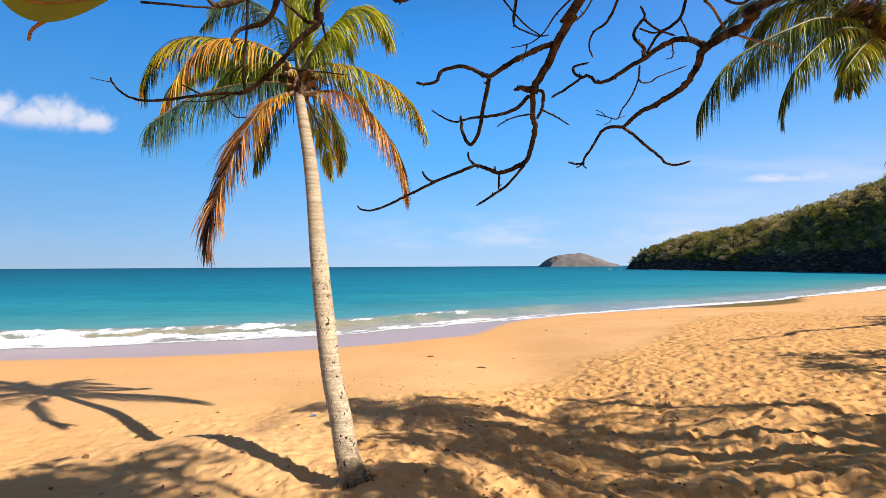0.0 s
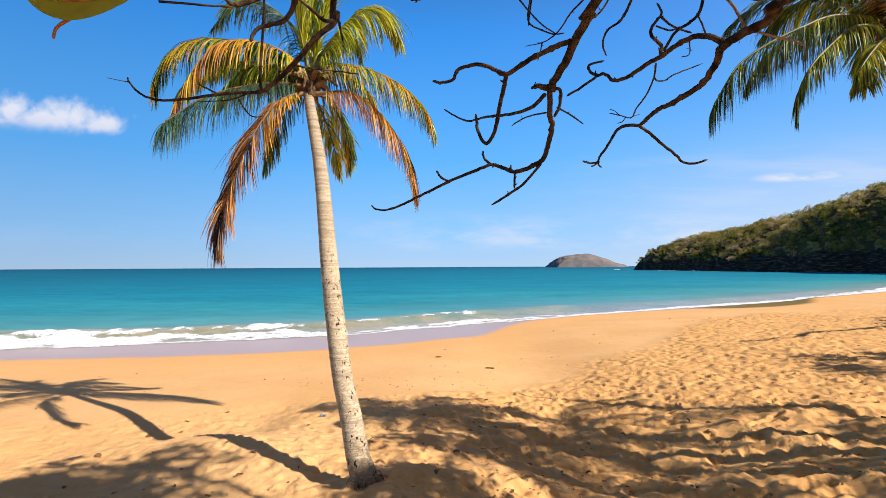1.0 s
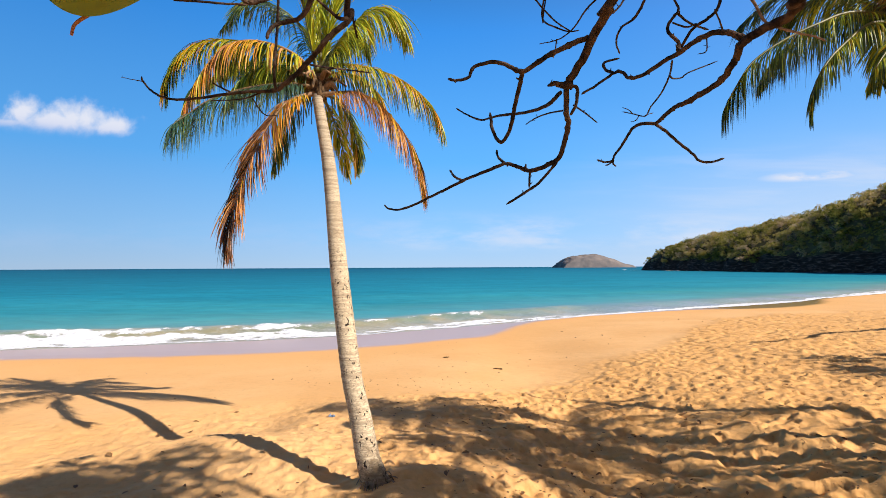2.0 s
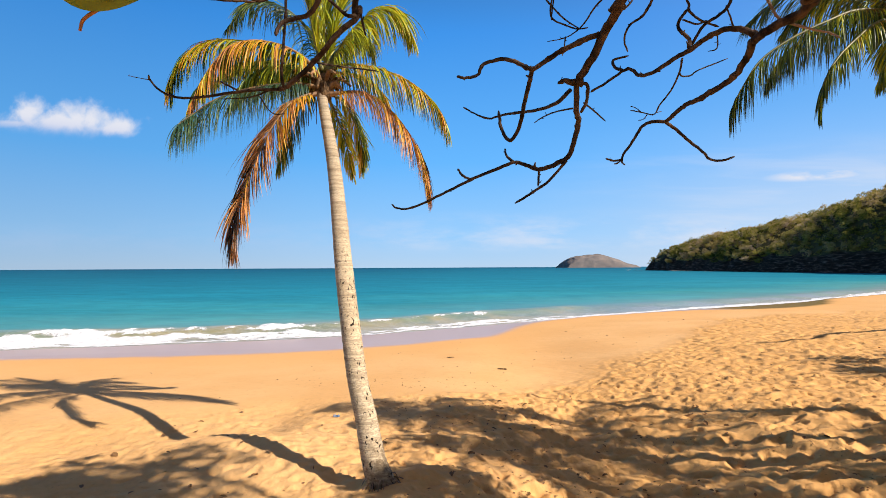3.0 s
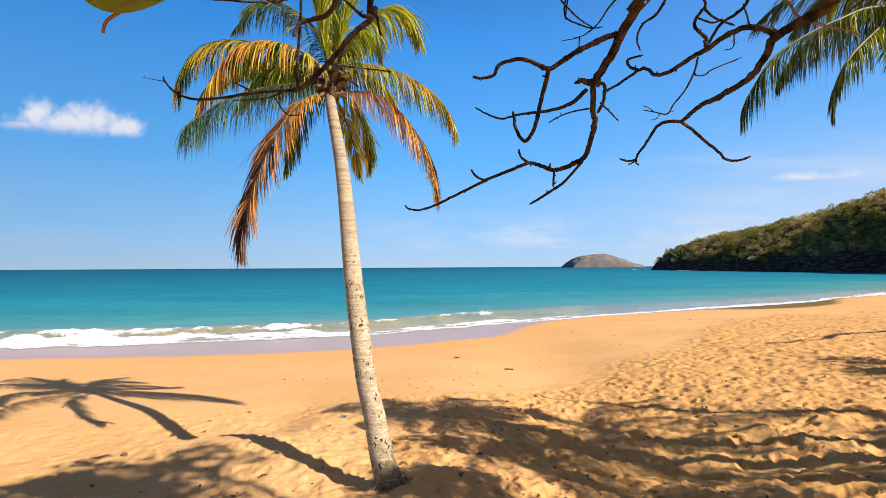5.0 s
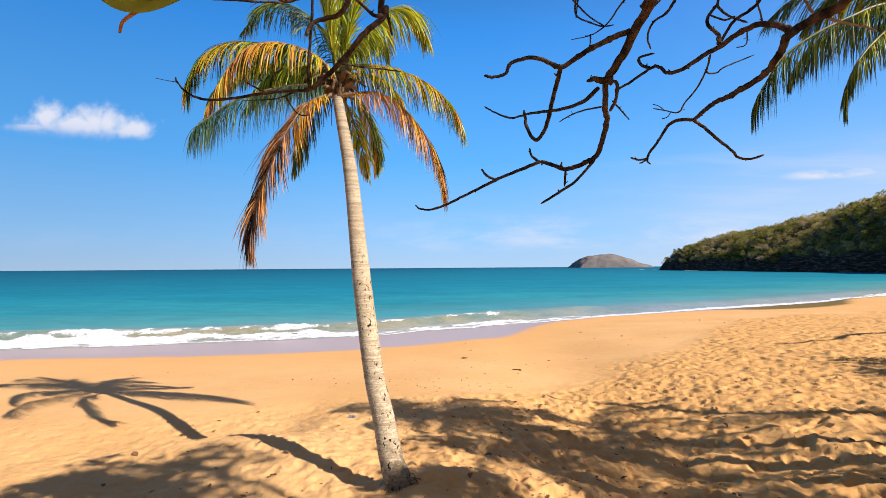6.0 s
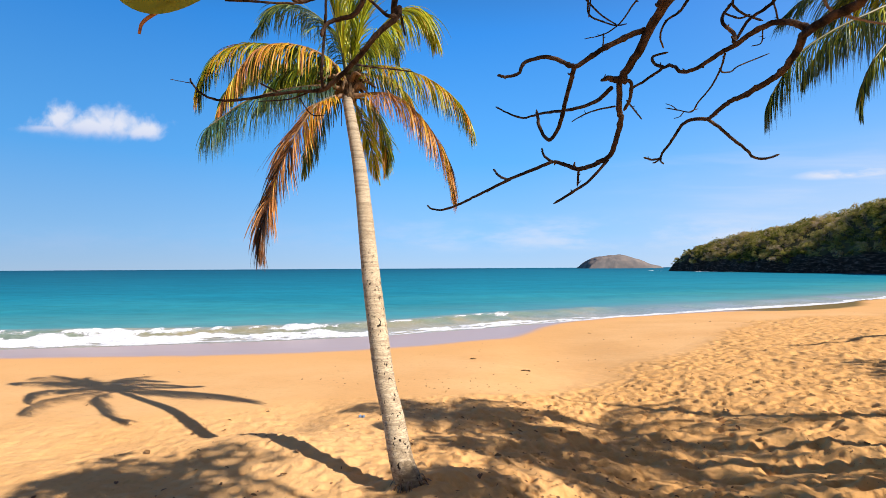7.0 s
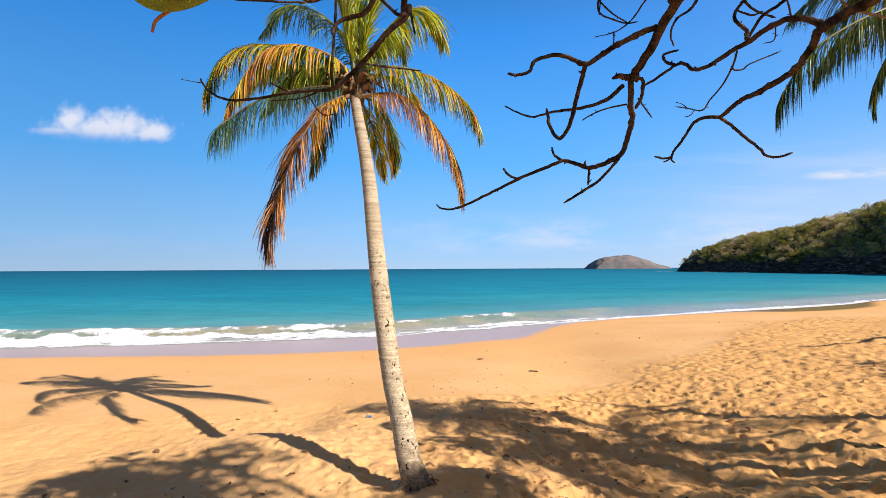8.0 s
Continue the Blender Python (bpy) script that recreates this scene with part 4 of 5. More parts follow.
frond(leaning_palm, [(-1.979, 7.500, 5.819), (-1.565, 7.480, 5.845), (-1.286, 7.460, 5.753), (-0.975, 7.440, 5.477), (-0.699, 7.410, 5.075), (-0.566, 7.390, 4.721), (-0.492, 7.370, 4.371)],
      ((0.76, 0.86), (0.68, 0.78)), 0.64, 115, 1.8, 6, RACHIS_DRY, spread=0.6, slim=0.72, label="withered orange-brown frond", ends=0.05, tail=0.25)
frond(leaning_palm, [(-2.027, 7.750, 5.913), (-1.863, 7.940, 5.869), (-1.735, 8.130, 5.638), (-1.654, 8.320, 5.384), (-1.653, 8.510, 5.118), (-1.728, 8.700, 4.897)],
      ((0.38, 0.52), (0.14, 0.26)), 0.36, 85, 1.4, 7, spread=0.5, slim=0.7, ends=0.12)
frond(leaning_palm, [(-2.104, 7.650, 6.182), (-2.334, 7.840, 6.877), (-2.842, 8.030, 7.422), (-3.457, 8.210, 7.563), (-3.889, 8.400, 7.280)], FRESH, 0.56, 88, 1.3, 8, spread=0.7, slim=0.8, blue=0.7)
frond(leaning_palm, [(-2.062, 7.650, 6.181), (-2.10, 7.800, 6.98), (-2.20, 7.950, 7.75), (-2.36, 8.100, 8.40)], ((0.39, 0.40), (0.40, 0.41)), 0.52, 66, 0.25, 9, spread=0.45, slim=1.3, forward=36, ends=0.0, vary=0.25)
frond(leaning_palm, [(-1.993, 7.550, 6.186), (-1.72, 7.710, 6.80), (-1.36, 7.880, 7.24), (-1.02, 8.040, 7.30), (-0.80, 8.200, 6.95)], ((0.37, 0.40), (0.40, 0.41)), 0.70, 115, 1.4, 10, spread=0.75, ends=0.0, vary=0.4)
frond(leaning_palm, [(-2.091, 7.600, 6.206), (-2.201, 7.530, 6.734), (-2.30, 7.470, 7.22), (-2.52, 7.400, 7.690)], ((0.39, 0.40), (0.40, 0.41)), 0.50, 66, 0.35, 11, spread=0.5, slim=1.2, forward=32, ends=0.0, vary=0.25)
frond(leaning_palm, [(-2.05, 7.640, 6.20), (-1.93, 7.720, 6.85), (-1.80, 7.82, 7.5), (-1.60, 7.95, 8.05)], ((0.39, 0.40), (0.40, 0.41)), 0.52, 66, 0.4, 16, spread=0.5, slim=1.2, forward=30, ends=0.0, vary=0.25)
frond(leaning_palm, [(-2.045, 7.750, 6.219), (-1.898, 8.040, 6.803), (-1.713, 8.320, 7.077), (-1.560, 8.610, 7.082), (-1.512, 8.900, 6.917)], FRESH, 0.40, 70, 1.6, 13, spread=0.5, slim=0.8, blue=0.7)
frond(leaning_palm, [(-2.186, 7.700, 6.061), (-2.625, 7.800, 6.346), (-3.187, 7.900, 6.476), (-3.699, 8.000, 6.427), (-3.980, 8.000, 6.156)], ((0.28, 0.30), (0.12, 0.18)), 0.44, 85, 1.6, 14, FIBRE, spread=0.6, slim=0.9)
frond(leaning_palm, [(-2.066, 7.700, 6.157), (-1.820, 7.900, 6.294), (-1.504, 8.100, 6.259), (-1.247, 8.200, 6.017), (-1.138, 8.200, 5.693)], ((0.18, 0.24), (0.38, 0.44)), 0.38, 66, 1.5, 15, spread=0.6, slim=0.85)
frond(leaning_palm, [(-2.202, 7.850, 5.991), (-2.576, 8.070, 5.796), (-2.869, 8.280, 5.350), (-3.064, 8.500, 4.883)], ((0.12, 0.2), (0.10, 0.16)), 0.42, 75, 1.4, 12, spread=0.6, slim=0.75, blue=0.4)

frond(leaning_palm, [(-2.15, 7.75, 6.08), (-2.60, 8.00, 6.30), (-3.10, 8.20, 6.38), (-3.55, 8.35, 6.25), (-3.85, 8.40, 5.95)], ((0.20, 0.22), (0.10, 0.14)), 0.50, 95, 1.5, 18, spread=0.6, slim=0.9)
frond(leaning_palm, [(-2.15, 7.60, 6.05), (-2.45, 7.50, 6.22), (-2.80, 7.42, 6.22), (-3.10, 7.36, 6.05), (-3.30, 7.30, 5.78)], ((0.16, 0.22), (0.06, 0.12)), 0.46, 95, 1.7, 19, FIBRE, spread=0.6, slim=0.85)

frond(leaning_palm, [(-2.05, 7.80, 5.86), (-1.97, 8.10, 5.62), (-1.88, 8.40, 5.22), (-1.83, 8.60, 4.80)], ((0.36, 0.40), (0.30, 0.38)), 0.38, 56, 1.2, 20, spread=0.6, slim=0.85, vary=0.5)

right_palm = thing("coconut_palm", (6.9, 5.1, 1.3), "coconut palm with dense green fronds turning yellow at the tips", "palm tree", "palms on the beach")
palm_trunk(right_palm, [(6.95, 4.75, 0.95), (6.7, 4.85, 1.6), (6.25, 5.05, 2.7), (5.7, 5.3, 4.1), (5.25, 5.5, 5.2), (4.98, 5.6, 5.8)], (0.17, 0.14, 0.12, 0.115, 0.105, 0.095), 13)
HUB2 = (4.97, 5.62, 5.88)
crown_base(right_palm, HUB2, (-0.5, 0.15, 1.0), 15)
# leaflet tones darken to the tips, the crown's shade put into their colour
frond(right_palm, [(4.907, 5.600, 5.952), (4.212, 5.450, 5.938), (3.767, 5.350, 5.772), (3.353, 5.300, 5.567), (3.024, 5.250, 5.336), (2.825, 5.200, 5.073), (2.696, 5.200, 4.837)],
      ((0.38, 0.24), (0.26, 0.16)), 0.52, 78, 2.3, 21, RACHIS, spread=0.5, slim=0.60, ends=-0.36, tail=0.4)
frond(right_palm, [(4.975, 5.700, 6.013), (4.638, 5.800, 6.296), (4.147, 5.900, 6.410), (3.736, 6.000, 6.380), (3.389, 6.000, 6.119)], ((0.16, 0.12), (0.12, 0.10)), 0.60, 80, 0.8, 22, RACHIS, spread=0.8, slim=0.62, blue=0.3)
frond(right_palm, [(4.93, 5.62, 5.95), (4.42, 5.72, 6.02), (3.97, 5.77, 5.88), (3.62, 5.80, 5.62), (3.42, 5.80, 5.30)], ((0.36, 0.24), (0.24, 0.16)), 0.46, 78, 2.1, 28, spread=0.5, slim=0.62, ends=-0.28)
frond(right_palm, [(4.816, 5.500, 5.790), (4.294, 5.300, 5.748), (3.90, 5.200, 5.475), (3.62, 5.100, 5.193), (3.52, 5.100, 4.937), (3.50, 5.100, 4.745)], ((0.42, 0.30), (0.28, 0.22)), 0.36, 72, 1.9, 23, RACHIS, spread=0.55, slim=0.60, ends=-0.26, tail=0.3)
frond(right_palm, [(4.753, 5.400, 5.707), (4.361, 5.100, 5.490), (4.017, 4.900, 5.190), (3.898, 4.900, 4.954)], ((0.50, 0.40), (0.36, 0.30)), 0.36, 72, 1.7, 24, RACHIS, spread=0.6, slim=0.62, ends=-0.2)
frond(right_palm, arc(HUB2, 265, 35, 1.5, 0.9), ((0.84, 0.78), (0.50, 0.44)), 0.36, 75, 1.3, 25, slim=0.7)
frond(right_palm, arc(HUB2, 232, 60, 1.5, 0.75), ((0.52, 0.40), (0.82, 0.74)), 0.38, 70, 1.2, 26, slim=0.7)
frond(right_palm, arc(HUB2, 190, 62, 2.5, 0.55), ((0.22, 0.18), (0.20, 0.16)), 0.42, 90, 0.8, 27, slim=0.7)
for k, (turn, rise, sag) in enumerate(((20, 30, 0.9), (-30, 25, 1.0), (60, 45, 0.8), (-5, 55, 0.8), (140, 55, 0.7), (310, 45, 0.9))):
    frond(right_palm, arc(HUB2, turn, rise, 2.3, sag), FRESH, 0.48, 80, 0.8, 30 + k)


def shade_palm(foot, hub, seed, fronds=11, slim=1.15):
    """A palm that stands outside the view and throws its shadow on the sand."""
    foot, hub = np.array(foot, dtype=float), np.array(hub, dtype=float)
    foot[2] = height(foot[0], foot[1]) - 0.1
    palm = thing("coconut_palm", tuple(foot), "tall coconut palm with a full green crown on the upper beach", "palm tree", "palms on the beach")
    bend = np.array((0.0, 0.0, -0.35))
    palm_trunk(palm, [foot, foot * 0.7 + hub * 0.3 + bend * 0.6, foot * 0.4 + hub * 0.6 + bend, hub], (0.17, 0.125, 0.115, 0.10), seed)
    crown_base(palm, hub, hub - foot, seed, 6)
    rng = np.random.RandomState(seed)
    for k in range(fronds):
        frond(palm, arc(hub, 360 * k / fronds + rng.uniform(-12, 12), rng.uniform(5, 55), rng.uniform(2.2, 2.7), rng.uniform(0.7, 1.0)),
              FRESH if k % 3 else TURNING, 0.50, 56, 0.9, seed + k, slim=slim)
    return palm


shade_palm((5.5, 0.6, 0), (6.3, 3.9, 6.0), 60)
shade_palm((9.6, 2.7, 0), (7.9, 5.2, 6.1), 80, 7, 0.75)
shade_palm((8.8, 2.1, 0), (7.25, 4.26, 6.1), 70, 4, 0.58)


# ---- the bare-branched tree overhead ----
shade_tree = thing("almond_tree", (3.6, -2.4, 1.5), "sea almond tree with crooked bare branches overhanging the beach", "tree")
BRANCHES = 0


def branch(name, pts, r0, r1, bark=None):
    """A crooked, knobbly limb with a broken tip."""
    global BRANCHES
    BRANCHES += 1
    rng = np.random.RandomState(100 + BRANCHES)
    line = spline(pts, 6)
    n = len(line)
    line[1:-1] += rng.normal(size=(n - 2, 3)) * min(r0, 0.02) * 0.10
    line[1:-1] = 0.1 * line[:-2] + 0.8 * line[1:-1] + 0.1 * line[2:]
    rad = np.interp(np.linspace(0, 1, n), (0, 1), (r0, r1)) * (1 + 0.018 * rng.normal(size=n))
    rad[rng.rand(n) < 0.05] *= 1.25
    rad[-1] *= 0.45
    verts, faces = tube(line, np.clip(rad, 0.0012, None), 9 if r0 > 0.012 else 7, 0.05, BRANCHES)
    # short broken spurs and buds along the bark
    for i in rng.choice(np.arange(1, n - 1), min(n - 2, 2 if r0 < 0.035 else 0), replace=False):
        d = rng.normal(size=3)
        d /= np.linalg.norm(d)
        long = rng.uniform(0.004, 0.014) + rad[i]
        sv, sf = tube(np.array([line[i], line[i] + d * long * 0.6, line[i] + d * long + np.array((0, 0, 0.004))]), (rad[i] * 0.6, rad[i] * 0.45, rad[i] * 0.2), 6)
        faces += [tuple(a + len(verts) for a in q) for q in sf]
        verts += sv
    part(name, verts, faces, bark or BARK, shade_tree)


branch("trunk", [(3.6, -2.4, 1.2), (3.5, -2.3, 2.6), (3.55, -2.0, 3.9), (3.4, -1.6, 4.8)], 0.21, 0.13)
branch("limb", [(3.4, -1.6, 4.75), (2.7, -0.6, 5.2), (1.75, 0.35, 5.35)], 0.09, 0.04)
branch("limb", [(3.45, -1.7, 4.7), (3.3, -0.5, 5.1), (2.75, 0.75, 5.1)], 0.09, 0.042)
branch("limb", [(2.7, -0.6, 5.2), (1.7, -0.3, 5.6), (0.6, 0.3, 5.5)], 0.06, 0.03)
branch("limb", [(3.4, -1.6, 4.8), (3.3, 0.0, 6.0), (3.0, 1.6, 6.5), (2.3, 2.8, 6.6)], 0.08, 0.02)
branch("limb", [(3.0, 1.6, 6.5), (2.0, 2.0, 6.6), (1.0, 2.3, 6.4)], 0.035, 0.012)
branch("limb", [(3.3, 0.0, 6.0), (4.6, 0.9, 6.5), (5.6, 1.8, 6.6)], 0.05, 0.015)
branch("limb", [(3.4, -1.6, 4.8), (4.6, -1.2, 5.9), (5.8, -0.4, 6.4)], 0.07, 0.02)
branch("limb", [(5.8, -0.4, 6.4), (6.3, 0.9, 6.6), (6.7, 2.2, 6.6)], 0.04, 0.015)
branch("branch", [(-0.12, 1.2, 5.0), (-0.35, 1.3, 4.55), (-0.47, 1.45, 4.05)], 0.016, 0.012)
branch("branch", [(-0.12, 1.2, 5.0), (-0.5, 1.45, 4.7), (-0.67, 1.70, 4.19)], 0.014, 0.010)
branch("twig", [(-0.4, 1.4, 4.75), (-0.7, 1.7, 4.5), (-0.72, 1.85, 4.27)], 0.008, 0.006)
branch("twig", [(-0.5, 1.45, 4.7), (-0.85, 1.1, 4.3), (-0.84, 0.93, 3.95), (-0.79, 0.93, 3.80)], 0.007, 0.004)
branch("twig", [(-0.5, 1.45, 4.72), (-0.15, 1.75, 4.5), (-0.11, 1.90, 4.29)], 0.007, 0.006)
branch("twig", [(1.15, 1.35, 5.0), (0.9, 1.7, 4.7), (0.60, 1.90, 4.28)], 0.008, 0.005)
branch("twig", [(1.15, 1.35, 5.0), (1.1, 2.2, 5.0), (1.06, 2.90, 4.85)], 0.010, 0.007)
branch("twig", [(0.9, 1.6, 4.7), (0.6, 2.1, 4.7), (0.40, 2.45, 4.6)], 0.007, 0.004)
branch("branch", [(2.35, 1.5, 4.75), (1.5, 1.9, 4.65), (1.06, 2.10, 4.39)], 0.014, 0.008)
branch("twig", [(2.35, 1.5, 4.75), (1.6, 1.7, 4.65), (1.03, 1.90, 4.27)], 0.010, 0.007)
branch("limb", [(1.750, 0.350, 5.350), (1.150, 1.350, 5.000), (0.503, 1.700, 4.186), (0.478, 1.755, 4.146), (0.439, 1.810, 4.078), (0.408, 1.865, 4.005), (0.363, 1.920, 3.942)], 0.0185, 0.0140)
branch("branch", [(0.371, 1.960, 3.956), (0.377, 1.992, 3.849), (0.394, 2.024, 3.819), (0.386, 2.057, 3.762), (0.369, 2.089, 3.696), (0.336, 2.121, 3.675), (0.293, 2.153, 3.661), (0.255, 2.186, 3.660), (0.210, 2.218, 3.685), (0.163, 2.250, 3.706)], 0.0114, 0.0083)
branch("branch", [(0.161, 2.220, 3.700), (0.070, 2.249, 3.668), (-0.028, 2.277, 3.632), (-0.134, 2.306, 3.585), (-0.232, 2.334, 3.541), (-0.316, 2.363, 3.515), (-0.373, 2.391, 3.523), (-0.397, 2.420, 3.544)], 0.0076, 0.0038)
branch("twig", [(0.363, 1.920, 3.925), (0.406, 1.940, 3.934), (0.409, 1.960, 3.877), (0.390, 1.980, 3.838)], 0.0066, 0.0063)
branch("branch", [(0.425, 1.830, 4.078), (0.367, 1.835, 4.059), (0.296, 1.839, 4.025), (0.237, 1.844, 3.991), (0.190, 1.848, 3.963), (0.155, 1.853, 3.975), (0.101, 1.857, 4.001), (0.048, 1.862, 4.001), (0.006, 1.866, 3.985), (-0.012, 1.871, 3.950), (-0.055, 1.875, 3.942), (-0.088, 1.880, 3.949)], 0.0107, 0.0050)
branch("twig", [(0.195, 1.900, 3.983), (0.187, 1.950, 3.938), (0.176, 2.000, 3.878), (0.172, 2.050, 3.840), (0.160, 2.100, 3.800), (0.133, 2.150, 3.774), (0.104, 2.200, 3.840), (0.097, 2.250, 3.932)], 0.0090, 0.0070)
branch("branch", [(0.379, 2.100, 3.969), (0.342, 2.236, 3.956), (0.272, 2.371, 3.968), (0.207, 2.507, 4.000), (0.159, 2.643, 4.032), (0.088, 2.779, 4.053), (0.019, 2.914, 4.120), (-0.046, 3.050, 4.203)], 0.0089, 0.0040)
branch("twig", [(0.364, 2.000, 3.862), (0.328, 2.143, 3.893), (0.298, 2.287, 3.913), (0.281, 2.430, 3.927)], 0.0037, 0.0026)
branch("twig", [(0.409, 2.000, 3.883), (0.589, 2.500, 3.997), (0.784, 3.000, 4.093)], 0.0037, 0.0040)
branch("twig", [(0.360, 2.100, 3.678), (0.299, 2.153, 3.606), (0.250, 2.207, 3.573), (0.166, 2.260, 3.523)], 0.0056, 0.0054)
branch("twig", [(0.264, 2.200, 3.663), (0.265, 2.240, 3.594)], 0.0052, 0.0047)
branch("twig", [(0.169, 2.300, 3.712), (0.142, 2.360, 3.756), (0.140, 2.420, 3.804)], 0.0073, 0.0038)
branch("twig", [(-0.023, 2.320, 3.639), (-0.062, 2.385, 3.672), (-0.084, 2.450, 3.715)], 0.0061, 0.0045)
branch("twig", [(0.323, 2.500, 4.605), (0.387, 2.500, 4.523), (0.450, 2.500, 4.458), (0.522, 2.500, 4.409)], 0.0046, 0.0033)
branch("twig", [(0.391, 2.450, 4.578), (0.376, 2.450, 4.474), (0.371, 2.450, 4.430)], 0.0039, 0.0026)
branch("twig", [(0.390, 2.500, 4.684), (0.388, 2.490, 4.591), (0.376, 2.480, 4.465), (0.442, 2.470, 4.417), (0.499, 2.460, 4.392), (0.548, 2.450, 4.393)], 0.0050, 0.0030)
branch("twig", [(0.438, 2.450, 4.348), (0.405, 2.325, 4.248), (0.370, 2.200, 4.154)], 0.0034, 0.0026)
branch("twig", [(0.624, 2.300, 4.498), (0.563, 2.362, 4.454), (0.507, 2.425, 4.383), (0.447, 2.487, 4.363), (0.368, 2.550, 4.371)], 0.0049, 0.0020)
branch("twig", [(0.503, 1.850, 4.166), (0.552, 1.875, 4.212), (0.601, 1.900, 4.290)], 0.0039, 0.0035)
branch("twig", [(1.053, 2.900, 4.816), (1.047, 2.967, 4.774), (1.020, 3.033, 4.729), (0.972, 3.100, 4.711), (0.962, 3.167, 4.680), (0.981, 3.233, 4.657), (1.023, 3.300, 4.628)], 0.0084, 0.0052)
branch("knot", [(0.382, 1.920, 3.937), (0.350, 1.913, 3.933), (0.318, 1.907, 3.938), (0.288, 1.900, 3.926)], 0.0173, 0.0050)
branch("limb", [(2.750, 0.750, 5.100), (2.350, 1.500, 4.750), (1.212, 1.750, 4.210), (1.184, 1.810, 4.185), (1.157, 1.870, 4.156), (1.116, 1.930, 4.146), (1.093, 1.990, 4.139), (1.092, 2.050, 4.136)], 0.0188, 0.0160)
branch("branch", [(1.092, 2.050, 4.136), (1.112, 2.100, 4.121), (1.109, 2.150, 4.087), (1.096, 2.200, 4.050), (1.050, 2.250, 4.017), (0.995, 2.300, 3.988), (0.957, 2.350, 3.978), (0.929, 2.400, 3.953), (0.909, 2.450, 3.927)], 0.0161, 0.0085)
branch("branch", [(0.909, 2.450, 3.933), (0.858, 2.508, 3.946), (0.834, 2.566, 3.936), (0.808, 2.624, 3.878), (0.780, 2.682, 3.825), (0.790, 2.740, 3.793)], 0.0090, 0.0051)
branch("twig", [(0.796, 2.740, 3.814), (0.750, 2.740, 3.805), (0.705, 2.740, 3.819)], 0.0063, 0.0044)
branch("branch", [(0.909, 2.450, 3.927), (0.981, 2.487, 3.894), (1.058, 2.523, 3.847), (1.136, 2.560, 3.805), (1.180, 2.597, 3.781), (1.262, 2.633, 3.779), (1.346, 2.670, 3.807)], 0.0079, 0.0055)
branch("branch", [(1.108, 2.050, 4.165), (1.063, 2.086, 4.207), (1.021, 2.123, 4.221), (0.971, 2.159, 4.207), (0.918, 2.195, 4.173), (0.857, 2.232, 4.144), (0.794, 2.268, 4.107), (0.735, 2.305, 4.101), (0.721, 2.341, 4.141), (0.692, 2.377, 4.154), (0.614, 2.414, 4.107), (0.554, 2.450, 4.078)], 0.0132, 0.0051)
branch("twig", [(0.691, 2.400, 4.163), (0.675, 2.457, 4.200), (0.685, 2.513, 4.257), (0.778, 2.570, 4.301)], 0.0078, 0.0053)
branch("branch", [(0.934, 2.250, 4.202), (0.942, 2.267, 4.251), (0.911, 2.283, 4.293), (0.911, 2.300, 4.340), (0.951, 2.317, 4.394), (0.978, 2.333, 4.435), (0.962, 2.350, 4.487)], 0.0093, 0.0049)
branch("twig", [(1.002, 2.400, 4.445), (1.101, 2.500, 4.446), (1.246, 2.600, 4.456)], 0.0061, 0.0048)
branch("branch", [(0.968, 2.300, 4.235), (1.010, 2.275, 4.309), (1.063, 2.250, 4.342), (1.096, 2.225, 4.374), (1.111, 2.200, 4.447)], 0.0064, 0.0071)
branch("twig", [(1.000, 2.450, 4.423), (1.098, 2.525, 4.436), (1.188, 2.600, 4.489)], 0.0045, 0.0048)
branch("twig", [(1.126, 2.300, 4.411), (1.224, 2.450, 4.430), (1.321, 2.600, 4.441)], 0.0037, 0.0048)
branch("twig", [(1.014, 2.500, 4.255), (1.071, 2.667, 4.246), (1.096, 2.833, 4.212), (1.099, 3.000, 4.183), (1.129, 3.167, 4.178), (1.117, 3.333, 4.241), (1.099, 3.500, 4.307)], 0.0052, 0.0032)
branch("twig", [(1.106, 2.750, 4.279), (1.157, 2.825, 4.288), (1.236, 2.900, 4.318), (1.317, 2.975, 4.378), (1.525, 3.050, 4.474)], 0.0051, 0.0035)
# paler bark on this twig stands for the sun on it
branch("twig", [(1.106, 2.050, 4.368), (1.162, 2.058, 4.310), (1.205, 2.067, 4.243), (1.262, 2.075, 4.220), (1.355, 2.083, 4.197), (1.419, 2.092, 4.189), (1.473, 2.100, 4.171)], 0.0061, 0.0039, PALE_BARK)
branch("twig", [(1.135, 2.400, 4.331), (1.183, 2.500, 4.304), (1.188, 2.600, 4.330)], 0.0033, 0.0024)
branch("twig", [(1.139, 3.400, 4.260), (1.122, 3.450, 4.306), (1.100, 3.500, 4.336)], 0.0031, 0.0024)
branch("twig", [(1.177, 3.400, 4.249), (1.171, 3.450, 4.232), (1.152, 3.500, 4.235)], 0.0031, 0.0024)
branch("twig", [(1.228, 3.450, 4.259), (1.270, 3.475, 4.282), (1.312, 3.500, 4.297)], 0.0032, 0.0024)
branch("twig", [(0.796, 2.740, 3.814), (0.768, 2.740, 3.793), (0.750, 2.740, 3.788)], 0.0044, 0.0032)
branch("twig", [(0.790, 2.740, 3.799), (0.808, 2.740, 3.781)], 0.0044, 0.0038)
branch("twig", [(1.272, 2.200, 4.450), (1.309, 2.200, 4.427), (1.359, 2.200, 4.422), (1.409, 2.200, 4.447)], 0.0061, 0.0061)
